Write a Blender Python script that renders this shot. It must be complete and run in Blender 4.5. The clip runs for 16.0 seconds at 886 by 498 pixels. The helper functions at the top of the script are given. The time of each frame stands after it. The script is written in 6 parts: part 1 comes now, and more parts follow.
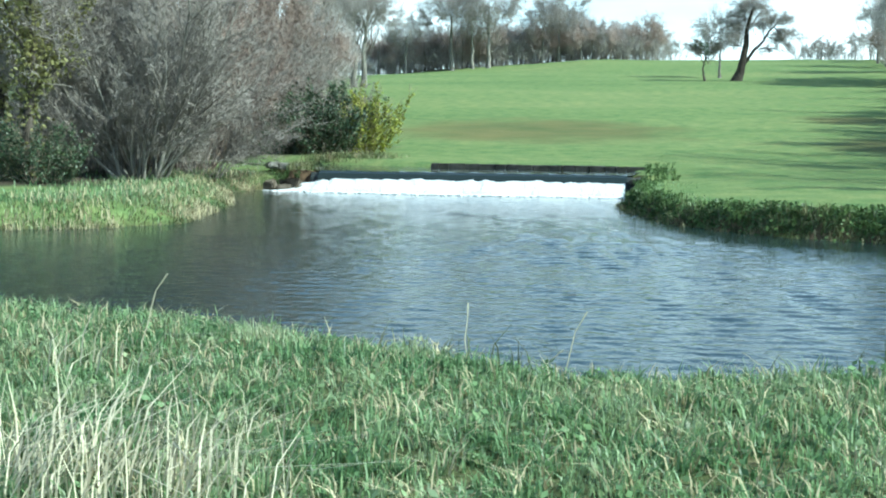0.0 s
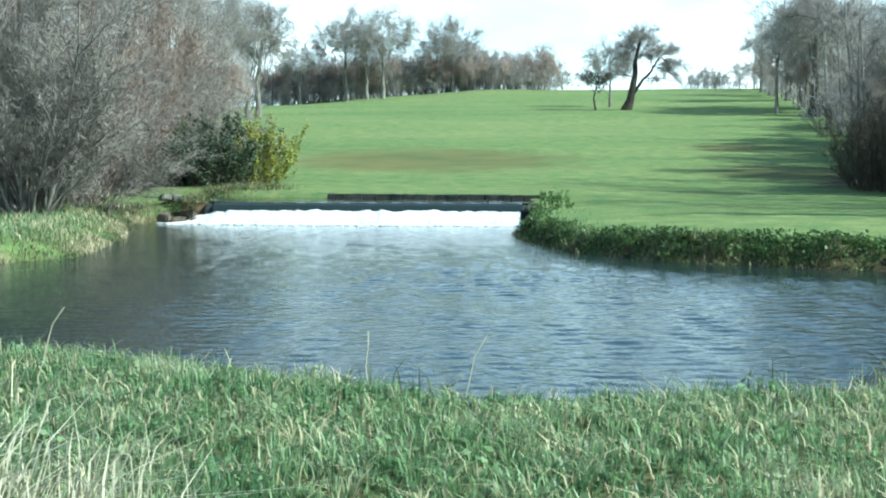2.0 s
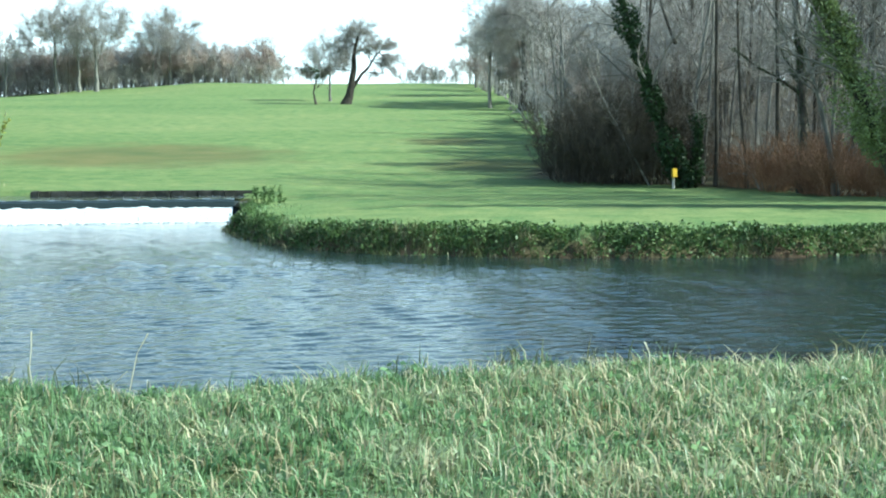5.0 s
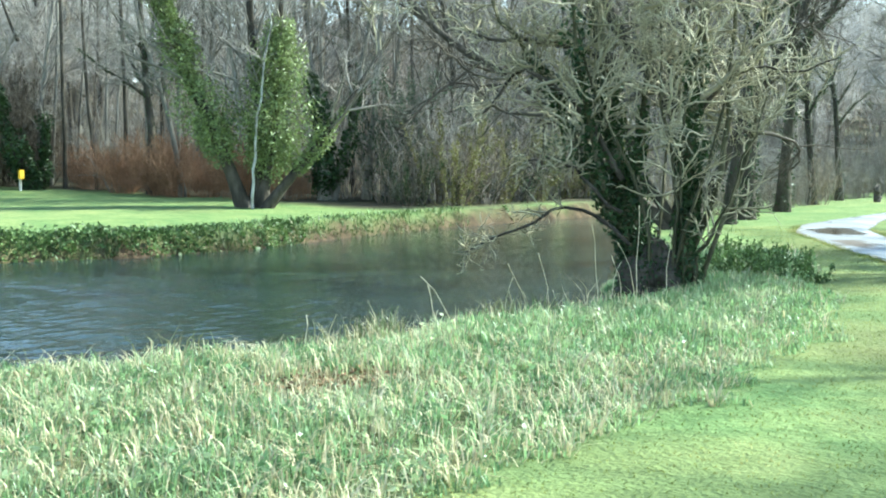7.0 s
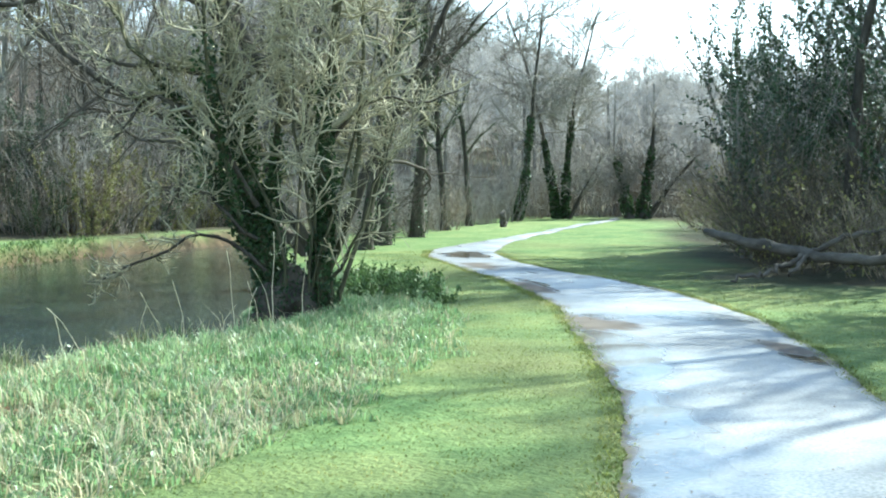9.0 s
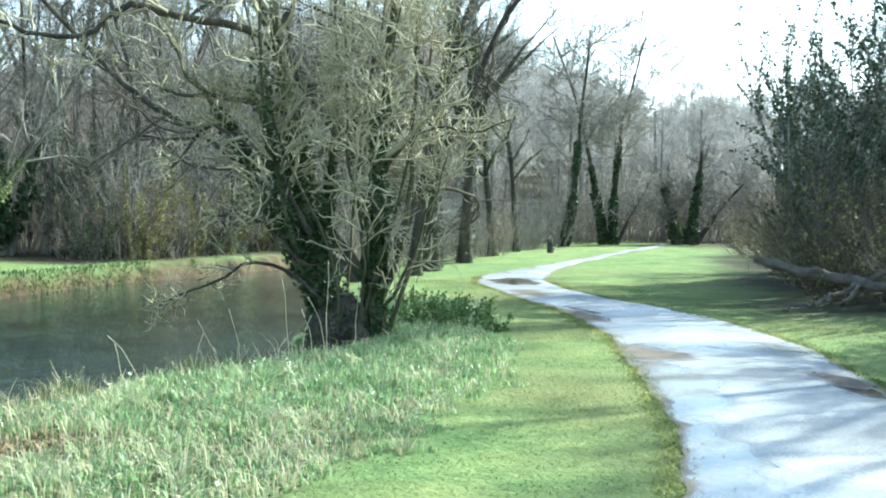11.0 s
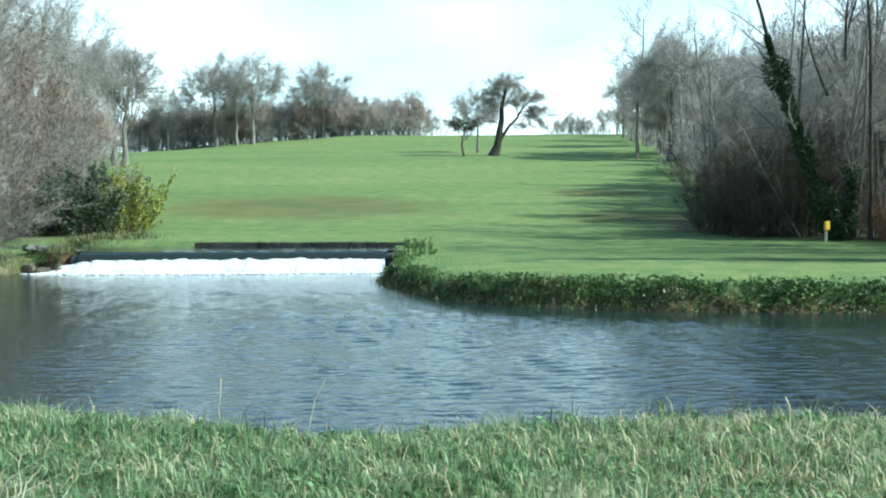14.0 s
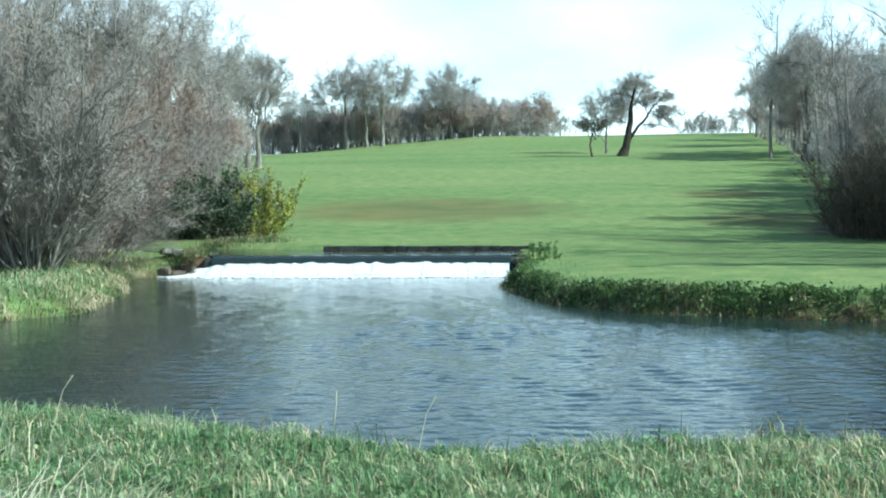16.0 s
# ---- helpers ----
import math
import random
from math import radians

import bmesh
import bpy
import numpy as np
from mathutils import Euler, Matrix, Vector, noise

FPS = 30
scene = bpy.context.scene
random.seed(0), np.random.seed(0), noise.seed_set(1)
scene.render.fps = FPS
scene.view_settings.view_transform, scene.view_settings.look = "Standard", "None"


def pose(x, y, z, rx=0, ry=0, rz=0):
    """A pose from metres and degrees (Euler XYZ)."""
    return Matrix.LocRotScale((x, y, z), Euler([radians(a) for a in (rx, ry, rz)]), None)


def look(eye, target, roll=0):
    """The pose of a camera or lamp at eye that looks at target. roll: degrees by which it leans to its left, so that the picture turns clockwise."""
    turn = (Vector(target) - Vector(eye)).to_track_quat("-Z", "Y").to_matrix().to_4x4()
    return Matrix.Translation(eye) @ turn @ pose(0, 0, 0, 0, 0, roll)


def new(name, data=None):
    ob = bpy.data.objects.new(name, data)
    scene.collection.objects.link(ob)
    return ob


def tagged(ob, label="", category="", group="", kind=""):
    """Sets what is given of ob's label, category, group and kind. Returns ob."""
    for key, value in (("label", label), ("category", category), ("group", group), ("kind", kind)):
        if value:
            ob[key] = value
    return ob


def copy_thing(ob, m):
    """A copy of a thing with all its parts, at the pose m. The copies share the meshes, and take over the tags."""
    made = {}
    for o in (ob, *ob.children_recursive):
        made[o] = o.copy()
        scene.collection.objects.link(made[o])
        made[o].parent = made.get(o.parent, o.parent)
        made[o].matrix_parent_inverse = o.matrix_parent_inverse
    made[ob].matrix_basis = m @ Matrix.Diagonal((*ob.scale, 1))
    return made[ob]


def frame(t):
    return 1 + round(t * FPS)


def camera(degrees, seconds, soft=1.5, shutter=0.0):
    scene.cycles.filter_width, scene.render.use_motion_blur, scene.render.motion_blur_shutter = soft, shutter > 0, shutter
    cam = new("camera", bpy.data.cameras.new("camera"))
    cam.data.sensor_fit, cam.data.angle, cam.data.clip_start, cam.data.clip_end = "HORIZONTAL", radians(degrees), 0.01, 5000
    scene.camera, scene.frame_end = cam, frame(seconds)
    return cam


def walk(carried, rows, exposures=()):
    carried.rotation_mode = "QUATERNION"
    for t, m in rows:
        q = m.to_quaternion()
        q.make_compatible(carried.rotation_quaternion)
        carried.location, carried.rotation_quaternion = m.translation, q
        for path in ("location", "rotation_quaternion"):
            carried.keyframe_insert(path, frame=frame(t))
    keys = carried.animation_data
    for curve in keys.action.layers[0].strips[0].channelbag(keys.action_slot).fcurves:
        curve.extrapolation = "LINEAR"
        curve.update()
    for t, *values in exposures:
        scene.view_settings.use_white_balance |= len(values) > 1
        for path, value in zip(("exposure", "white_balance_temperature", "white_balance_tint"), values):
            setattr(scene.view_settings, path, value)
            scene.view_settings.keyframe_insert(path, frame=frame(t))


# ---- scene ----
# The camera stands on the near bank and pans to the right and back.
cam = camera(40.0, 16.0, soft=2.0)
# seconds, x, y, z, yaw, pitch, roll
ROWS = [
    (0, -0.262, 1.147, 2.111, 8.74, -5.47, 0.64),
    (0.5, -0.273, 1.126, 2.107, 5.61, -4.54, 0.54),
    (1, -0.277, 1.105, 2.104, 4.96, -4.00, 0.35),
    (1.5, -0.273, 1.080, 2.103, 4.42, -3.97, 0.24),
    (2, -0.264, 1.047, 2.106, 3.90, -4.03, 0.10),
    (2.5, -0.252, 1.001, 2.106, 3.36, -4.07, -0.02),
    (3, -0.231, 0.940, 2.112, 2.89, -4.12, -0.18),
    (3.2, -0.214, 0.907, 2.115, 2.71, -4.15, -0.27),
    (5.3, 0.270, 0.542, 2.163, -12.87, -4.43, -0.03),
    (5.5, 0.316, 0.489, 2.171, -15.80, -4.40, 0.13),
    (6, 0.410, 0.441, 2.174, -23.13, -4.32, 0.17),
    (6.5, 0.395, 0.306, 2.176, -30.80, -4.40, 0.22),
    (7, 0.385, 0.223, 2.178, -38.45, -4.33, 0.15),
    (7.5, 0.388, 0.198, 2.172, -45.26, -4.17, -0.11),
    (8, 0.371, 0.149, 2.164, -50.36, -3.88, -0.22),
    (8.5, 0.380, 0.096, 2.149, -53.83, -3.43, -0.00),
    (8.7, 0.381, 0.077, 2.150, -54.79, -3.26, -0.03),
    (10.8, 0.285, 0.101, 2.226, -55.21, -1.94, 0.16),
    (11, 0.265, 0.112, 2.218, -52.99, -1.84, 0.22),
    (11.5, 0.234, 0.177, 2.214, -44.75, -1.79, 0.31),
    (12, 0.198, 0.192, 2.218, -35.61, -1.83, 0.03),
    (12.5, 0.151, 0.153, 2.226, -26.47, -1.89, -0.23),
    (13, 0.064, 0.072, 2.220, -17.44, -1.90, -0.10),
    (13.5, 0.034, -0.007, 2.252, -8.58, -1.91, 0.16),
    (14, 0.045, -0.096, 2.261, -2.07, -1.97, -0.28),
    (14.5, 0.143, -0.153, 2.379, 1.87, -2.04, -0.48),
    (15, 0.179, -0.213, 2.405, 3.12, -2.02, -0.47),
    (15.5, 0.193, -0.247, 2.409, 3.34, -2.00, -0.53),
    (16, 0.196, -0.259, 2.410, 3.99, -1.93, -0.43),
]
walk(cam, [(t, pose(x, y, z, 0, 0, yaw) @ pose(0, 0, 0, 90 + pitch) @ pose(0, 0, 0, 0, 0, roll)) for t, x, y, z, yaw, pitch, roll in ROWS],
     exposures=[(0.0, 0.7, 5450, -12), (3.0, 0.72, 5450, -12), (5.5, 1.05, 5600, -12), (7.0, 1.68, 5750, -10), (8.5, 1.5, 5750, -8), (11.0, 1.55, 5750, -8), (12.0, 1.85, 5700, -8), (13.0, 1.55, 5600, -11), (14.0, 0.6, 5500, -12), (14.5, 0.65, 5450, -12), (16.0, 0.6, 5450, -12)])

# ---- light ----
SUN_AZ, SUN_EL = -104.0, 38.0  # degrees left of +y, and above the horizon
world = bpy.data.worlds.new("sky")
scene.world = world
world.use_nodes = True
wn, wl = world.node_tree.nodes, world.node_tree.links
wn.clear()
sky = wn.new("ShaderNodeTexSky")
sky.sky_type = "NISHITA"
sky.sun_disc = False
sky.sun_elevation = radians(SUN_EL)
sky.sun_rotation = radians(-SUN_AZ)
sky.air_density, sky.dust_density, sky.ozone_density = 1.0, 0.6, 3.0
wco = wn.new("ShaderNodeTexCoord")
wmap = wn.new("ShaderNodeMapping")
wmap.inputs["Scale"].default_value = (1.6, 1.6, 4.0)
cloud = wn.new("ShaderNodeTexNoise")
cloud.inputs["Scale"].default_value = 1.7
cloud.inputs["Detail"].default_value = 6
ramp = wn.new("ShaderNodeValToRGB")
ramp.color_ramp.elements[0].position, ramp.color_ramp.elements[1].position = 0.3, 0.58
ramp.color_ramp.elements[0].color = (0.3, 0.3, 0.3, 1)
mix = wn.new("ShaderNodeMix")
mix.data_type = "RGBA"
mix.inputs["B"].default_value = (10.3, 10.6, 10.9, 1)
bg = wn.new("ShaderNodeBackground")
bg.inputs["Strength"].default_value = 0.12
wout = wn.new("ShaderNodeOutputWorld")
wl.new(wco.outputs["Generated"], wmap.inputs["Vector"])
wl.new(wmap.outputs["Vector"], cloud.inputs["Vector"])
wl.new(cloud.outputs["Fac"], ramp.inputs["Fac"])
# the haze thins out towards the zenith
wsep = wn.new("ShaderNodeSeparateXYZ")
wl.new(wco.outputs["Generated"], wsep.inputs["Vector"])
haze = wn.new("ShaderNodeMapRange")
haze.inputs["From Min"].default_value, haze.inputs["From Max"].default_value = 0.08, 0.28
haze.inputs["To Min"].default_value, haze.inputs["To Max"].default_value = 1.0, 0.08
wl.new(wsep.outputs["Z"], haze.inputs["Value"])
thin = wn.new("ShaderNodeMath")
thin.operation = "MULTIPLY"
wl.new(ramp.outputs["Color"], thin.inputs[0])
wl.new(haze.outputs["Result"], thin.inputs[1])
wl.new(thin.outputs["Value"], mix.inputs["Factor"])
wl.new(sky.outputs["Color"], mix.inputs["A"])
wl.new(mix.outputs["Result"], bg.inputs["Color"])
wl.new(bg.outputs["Background"], wout.inputs["Surface"])
sun = new("sun", bpy.data.lights.new("sun", "SUN"))
sun.data.energy, sun.data.angle, sun.data.color = 5.0, radians(0.6), (1.0, 0.95, 0.86)
SUN_DIR = Vector((-math.sin(radians(SUN_AZ)) * math.cos(radians(SUN_EL)), math.cos(radians(SUN_AZ)) * math.cos(radians(SUN_EL)), math.sin(radians(SUN_EL))))
sun.matrix_world = look(SUN_DIR * 80, (0, 0, 0))

# ---- materials ----
def material(name, colors, scale=3.0, rough=0.9, bump=0.0, bump_scale=20.0, detail=5.0, spec=0.3, metal=0.0, stretch=(1, 1, 1), island=0.0, randomly=0.0, fine=0.0, sub=0.0):
    """Colours spread over two scales of noise; island and randomly vary the brightness from piece to piece."""
    m = bpy.data.materials.new(name)
    m.use_nodes = True
    n, l = m.node_tree.nodes, m.node_tree.links
    b = n["Principled BSDF"]
    b.inputs["Roughness"].default_value = rough
    b.inputs["Specular IOR Level"].default_value = spec
    b.inputs["Metallic"].default_value = metal
    geo = n.new("ShaderNodeNewGeometry")
    mp = n.new("ShaderNodeMapping")
    mp.inputs["Scale"].default_value = stretch
    l.new(geo.outputs["Position"], mp.inputs["Vector"])
    t = n.new("ShaderNodeTexNoise")
    t.inputs["Scale"].default_value, t.inputs["Detail"].default_value = scale, detail
    l.new(mp.outputs["Vector"], t.inputs["Vector"])
    r = n.new("ShaderNodeValToRGB")
    while len(r.color_ramp.elements) < len(colors):
        r.color_ramp.elements.new(0.5)
    for i, c in enumerate(colors):
        r.color_ramp.elements[i].position = 0.28 + 0.44 * i / max(1, len(colors) - 1)
        r.color_ramp.elements[i].color = (*c, 1)
    l.new(t.outputs["Fac"], r.inputs["Fac"])
    color = r.outputs["Color"]

    def brighten(color, value, lo, hi):
        mr = n.new("ShaderNodeMapRange")
        mr.inputs["To Min"].default_value, mr.inputs["To Max"].default_value = lo, hi
        l.new(value, mr.inputs["Value"])
        mx = n.new("ShaderNodeMix")
        mx.data_type, mx.blend_type = "RGBA", "MULTIPLY"
        mx.inputs["Factor"].default_value = 1
        l.new(color, mx.inputs["A"])
        l.new(mr.outputs["Result"], mx.inputs["B"])
        return mx.outputs["Result"]

    if island:
        color = brighten(color, geo.outputs["Random Per Island"], 1 - island, 1 + island)
    if randomly:
        info = n.new("ShaderNodeObjectInfo")
        color = brighten(color, info.outputs["Random"], 1 - randomly, 1 + randomly)
    if fine:
        t2 = n.new("ShaderNodeTexNoise")
        t2.inputs["Scale"].default_value, t2.inputs["Detail"].default_value = scale * 14, 3
        l.new(mp.outputs["Vector"], t2.inputs["Vector"])
        color = brighten(color, t2.outputs["Fac"], 1 - fine * 1.6, 1 + fine * 1.6)
    l.new(color, b.inputs["Base Color"])
    if bump:
        t3 = n.new("ShaderNodeTexNoise")
        t3.inputs["Scale"].default_value, t3.inputs["Detail"].default_value = bump_scale, 4
        l.new(mp.outputs["Vector"], t3.inputs["Vector"])
        bp = n.new("ShaderNodeBump")
        bp.inputs["Strength"].default_value, bp.inputs["Distance"].default_value = bump, 0.05
        l.new(t3.outputs["Fac"], bp.inputs["Height"])
        l.new(bp.outputs["Normal"], b.inputs["Normal"])
    if sub:
        b.inputs["Transmission Weight"].default_value = 0
        tr = n.new("ShaderNodeBsdfTranslucent")
        l.new(color, tr.inputs["Color"])
        ms = n.new("ShaderNodeMixShader")
        ms.inputs["Fac"].default_value = sub
        l.new(b.outputs["BSDF"], ms.inputs[1])
        l.new(tr.outputs["BSDF"], ms.inputs[2])
        l.new(ms.outputs["Shader"], n["Material Output"].inputs["Surface"])
    return m


BARK = material("bark_grey", [(0.1, 0.09, 0.075), (0.21, 0.195, 0.165), (0.33, 0.31, 0.27)], 4, 0.95, 0.6, 30, stretch=(1, 1, 0.3), randomly=0.25, fine=0.25)
BARK_DARK = material("bark_dark", [(0.03, 0.027, 0.02), (0.065, 0.055, 0.042), (0.11, 0.095, 0.075)], 5, 0.95, 0.7, 30, stretch=(1, 1, 0.3), randomly=0.25, fine=0.25)
BARK_MOSS = material("bark_mossy", [(0.04, 0.04, 0.02), (0.085, 0.082, 0.045), (0.165, 0.15, 0.1)], 3, 0.95, 0.6, 30, stretch=(1, 1, 0.4), fine=0.25)
BARK_PALE = material("bark_pale", [(0.24, 0.23, 0.2), (0.5, 0.48, 0.44), (0.64, 0.62, 0.58)], 5, 0.8, 0.3, 30, stretch=(1, 1, 0.4), fine=0.2)
TWIG = material("twigs_grey_brown", [(0.18, 0.16, 0.135), (0.33, 0.3, 0.26)], 0.4, 0.9, island=0.25, randomly=0.18)
# next two: twig colours lightened to paint in the aerial haze of distance
TWIG_FAR_HAZE = material("twigs_paled_for_haze", [(0.34, 0.31, 0.28), (0.5, 0.465, 0.425)], 0.5, 0.9, island=0.25, randomly=0.2, sub=0.35)
TWIG_ROSY_HAZE = material("twigs_rosy_brown_hazed", [(0.38, 0.3, 0.255), (0.52, 0.43, 0.375)], 0.5, 0.9, island=0.25, randomly=0.2, sub=0.35)
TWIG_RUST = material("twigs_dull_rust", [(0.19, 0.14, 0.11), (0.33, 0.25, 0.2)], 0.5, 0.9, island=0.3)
# valley-side twigs: the pale grey is distance haze put into the colour
TWIG_HILL_HAZE = material("twigs_hillside_hazed", [(0.38, 0.36, 0.335), (0.52, 0.495, 0.465)], 0.5, 0.9, island=0.2, randomly=0.2, sub=0.35)
TWIG_WILLOW = material("twigs_willow", [(0.185, 0.165, 0.14), (0.35, 0.315, 0.275)], 0.5, 0.9, island=0.35)
TWIG_DARK = material("twigs_dark", [(0.07, 0.058, 0.042), (0.14, 0.118, 0.088)], 0.5, 0.9, island=0.3, randomly=0.15)
TWIG_PALE = material("twigs_pale_grey", [(0.22, 0.2, 0.175), (0.36, 0.33, 0.3)], 0.5, 0.9, island=0.3)
TWIG_RED = material("twigs_russet", [(0.19, 0.1, 0.056), (0.34, 0.2, 0.118)], 0.8, 0.85, island=0.3)
TWIG_BROWN = material("twigs_brown", [(0.18, 0.145, 0.105), (0.34, 0.275, 0.205)], 0.8, 0.9, island=0.3, randomly=0.2)
TWIG_MOSS = material("twigs_mossy", [(0.24, 0.215, 0.125), (0.54, 0.49, 0.35)], 0.8, 0.9, island=0.3)
IVY = material("ivy_leaf", [(0.022, 0.042, 0.014), (0.055, 0.095, 0.032)], 1.2, 0.6, island=0.45, sub=0.2, spec=0.35)
IVY_LIGHT = material("ivy_leaf_light", [(0.13, 0.175, 0.055), (0.33, 0.38, 0.16)], 0.8, 0.45, island=0.45, sub=0.25, spec=0.5)
LEAF_DARK = material("evergreen_leaf", [(0.032, 0.058, 0.026), (0.085, 0.125, 0.058)], 1.2, 0.5, island=0.45, sub=0.15, spec=0.5)
LEAF_YELLOW = material("yellow_green_leaf", [(0.19, 0.24, 0.045), (0.5, 0.48, 0.1)], 1.0, 0.5, island=0.35, sub=0.3)
LEAF_OLIVE = material("olive_leaf", [(0.15, 0.16, 0.055), (0.3, 0.28, 0.11)], 0.7, 0.55, island=0.4, sub=0.25)
GRASS_LONG = material("long_grass_blade", [(0.13, 0.235, 0.095), (0.235, 0.345, 0.155), (0.47, 0.5, 0.3)], 1.6, 0.42, island=0.45, sub=0.5, spec=0.5)
GRASS_DRY = material("dry_grass_blade", [(0.42, 0.36, 0.2), (0.62, 0.55, 0.36)], 1.2, 0.6, island=0.3, sub=0.25)
GRASS_STRAW = material("bleached_straw", [(0.52, 0.47, 0.31), (0.7, 0.65, 0.49)], 1.2, 0.6, island=0.3, sub=0.25)
GRASS_SHORT = material("mown_grass_blade", [(0.11, 0.15, 0.035), (0.225, 0.255, 0.07), (0.43, 0.41, 0.16)], 1.1, 0.6, island=0.3, sub=0.45)
REED = material("reed_leaf", [(0.075, 0.12, 0.04), (0.18, 0.195, 0.085), (0.4, 0.33, 0.2)], 2.2, 0.5, island=0.35, sub=0.3)
WEED = material("bank_weed_leaf", [(0.05, 0.095, 0.026), (0.165, 0.24, 0.08)], 1.1, 0.5, island=0.45, sub=0.25)
LITTER = material("leaf_litter", [(0.15, 0.085, 0.045), (0.28, 0.18, 0.1)], 2.0, 0.9, island=0.35)
STONE = material("weir_stone", [(0.09, 0.085, 0.07), (0.2, 0.19, 0.165), (0.3, 0.29, 0.26)], 3, 0.85, 0.6, 18, randomly=0.25, fine=0.2)
STONE_BROWN = material("brown_bank_stone", [(0.07, 0.055, 0.038), (0.14, 0.115, 0.085), (0.21, 0.185, 0.15)], 4, 0.9, 0.7, 18, randomly=0.3, fine=0.25)
STONE_DARK = material("mossy_wall_stone", [(0.035, 0.035, 0.025), (0.075, 0.07, 0.055), (0.13, 0.12, 0.1)], 3, 0.9, 0.6, 18, randomly=0.3, fine=0.25)
STONE_WET = material("wet_weir_stone", [(0.02, 0.025, 0.022), (0.05, 0.055, 0.048)], 3, 0.25, 0.5, 18, spec=0.5)
TIMBER = material("dead_timber", [(0.055, 0.046, 0.037), (0.17, 0.148, 0.122)], 7, 0.9, 0.5, 40, stretch=(0.4, 0.4, 1), fine=0.2)
PAINT_YELLOW = material("yellow_paint", [(0.72, 0.45, 0.03), (0.8, 0.52, 0.05)], 8, 0.45, spec=0.5)
FOAM = material("white_water", [(0.66, 0.68, 0.69), (0.78, 0.79, 0.79)], 3, 0.6, 0.5, 14, fine=0.08)


def water_material(name, deep, ripple, size):
    m = bpy.data.materials.new(name)
    m.use_nodes = True
    n, l = m.node_tree.nodes, m.node_tree.links
    b = n["Principled BSDF"]
    b.inputs["Roughness"].default_value = 0.06
    b.inputs["IOR"].default_value = 1.333
    b.inputs["Specular IOR Level"].default_value = 0.5
    geo = n.new("ShaderNodeNewGeometry")
    tint = n.new("ShaderNodeTexNoise")
    tint.inputs["Scale"].default_value = 0.12
    l.new(geo.outputs["Position"], tint.inputs["Vector"])
    ramp = n.new("ShaderNodeValToRGB")
    ramp.color_ramp.elements[0].color = (*deep[0], 1)
    ramp.color_ramp.elements[1].color = (*deep[1], 1)
    l.new(tint.outputs["Fac"], ramp.inputs["Fac"])
    l.new(ramp.outputs["Color"], b.inputs["Base Color"])
    normal = None
    for scale, stretch, strength in ((size, (0.9, 1.2, 1), ripple), (size * 2.7, (1.0, 1.1, 1), ripple * 0.7)):
        mp = n.new("ShaderNodeMapping")
        mp.inputs["Scale"].default_value = stretch
        mp.inputs["Rotation"].default_value = (0, 0, 0.15)
        l.new(geo.outputs["Position"], mp.inputs["Vector"])
        t = n.new("ShaderNodeTexNoise")
        t.inputs["Scale"].default_value, t.inputs["Detail"].default_value = scale, 2.5
        l.new(mp.outputs["Vector"], t.inputs["Vector"])
        bp = n.new("ShaderNodeBump")
        bp.inputs["Strength"].default_value = strength
        bp.inputs["Distance"].default_value = 0.3 / scale
        l.new(t.outputs["Fac"], bp.inputs["Height"])
        if normal:
            l.new(normal, bp.inputs["Normal"])
        normal = bp.outputs["Normal"]
    l.new(normal, b.inputs["Normal"])
    return m


WATER = water_material("pond_water", ((0.018, 0.026, 0.018), (0.022, 0.04, 0.042)), 0.3, 5.0)
WATER_UP = water_material("stream_water", ((0.02, 0.03, 0.03), (0.03, 0.04, 0.04)), 0.2, 3.0)


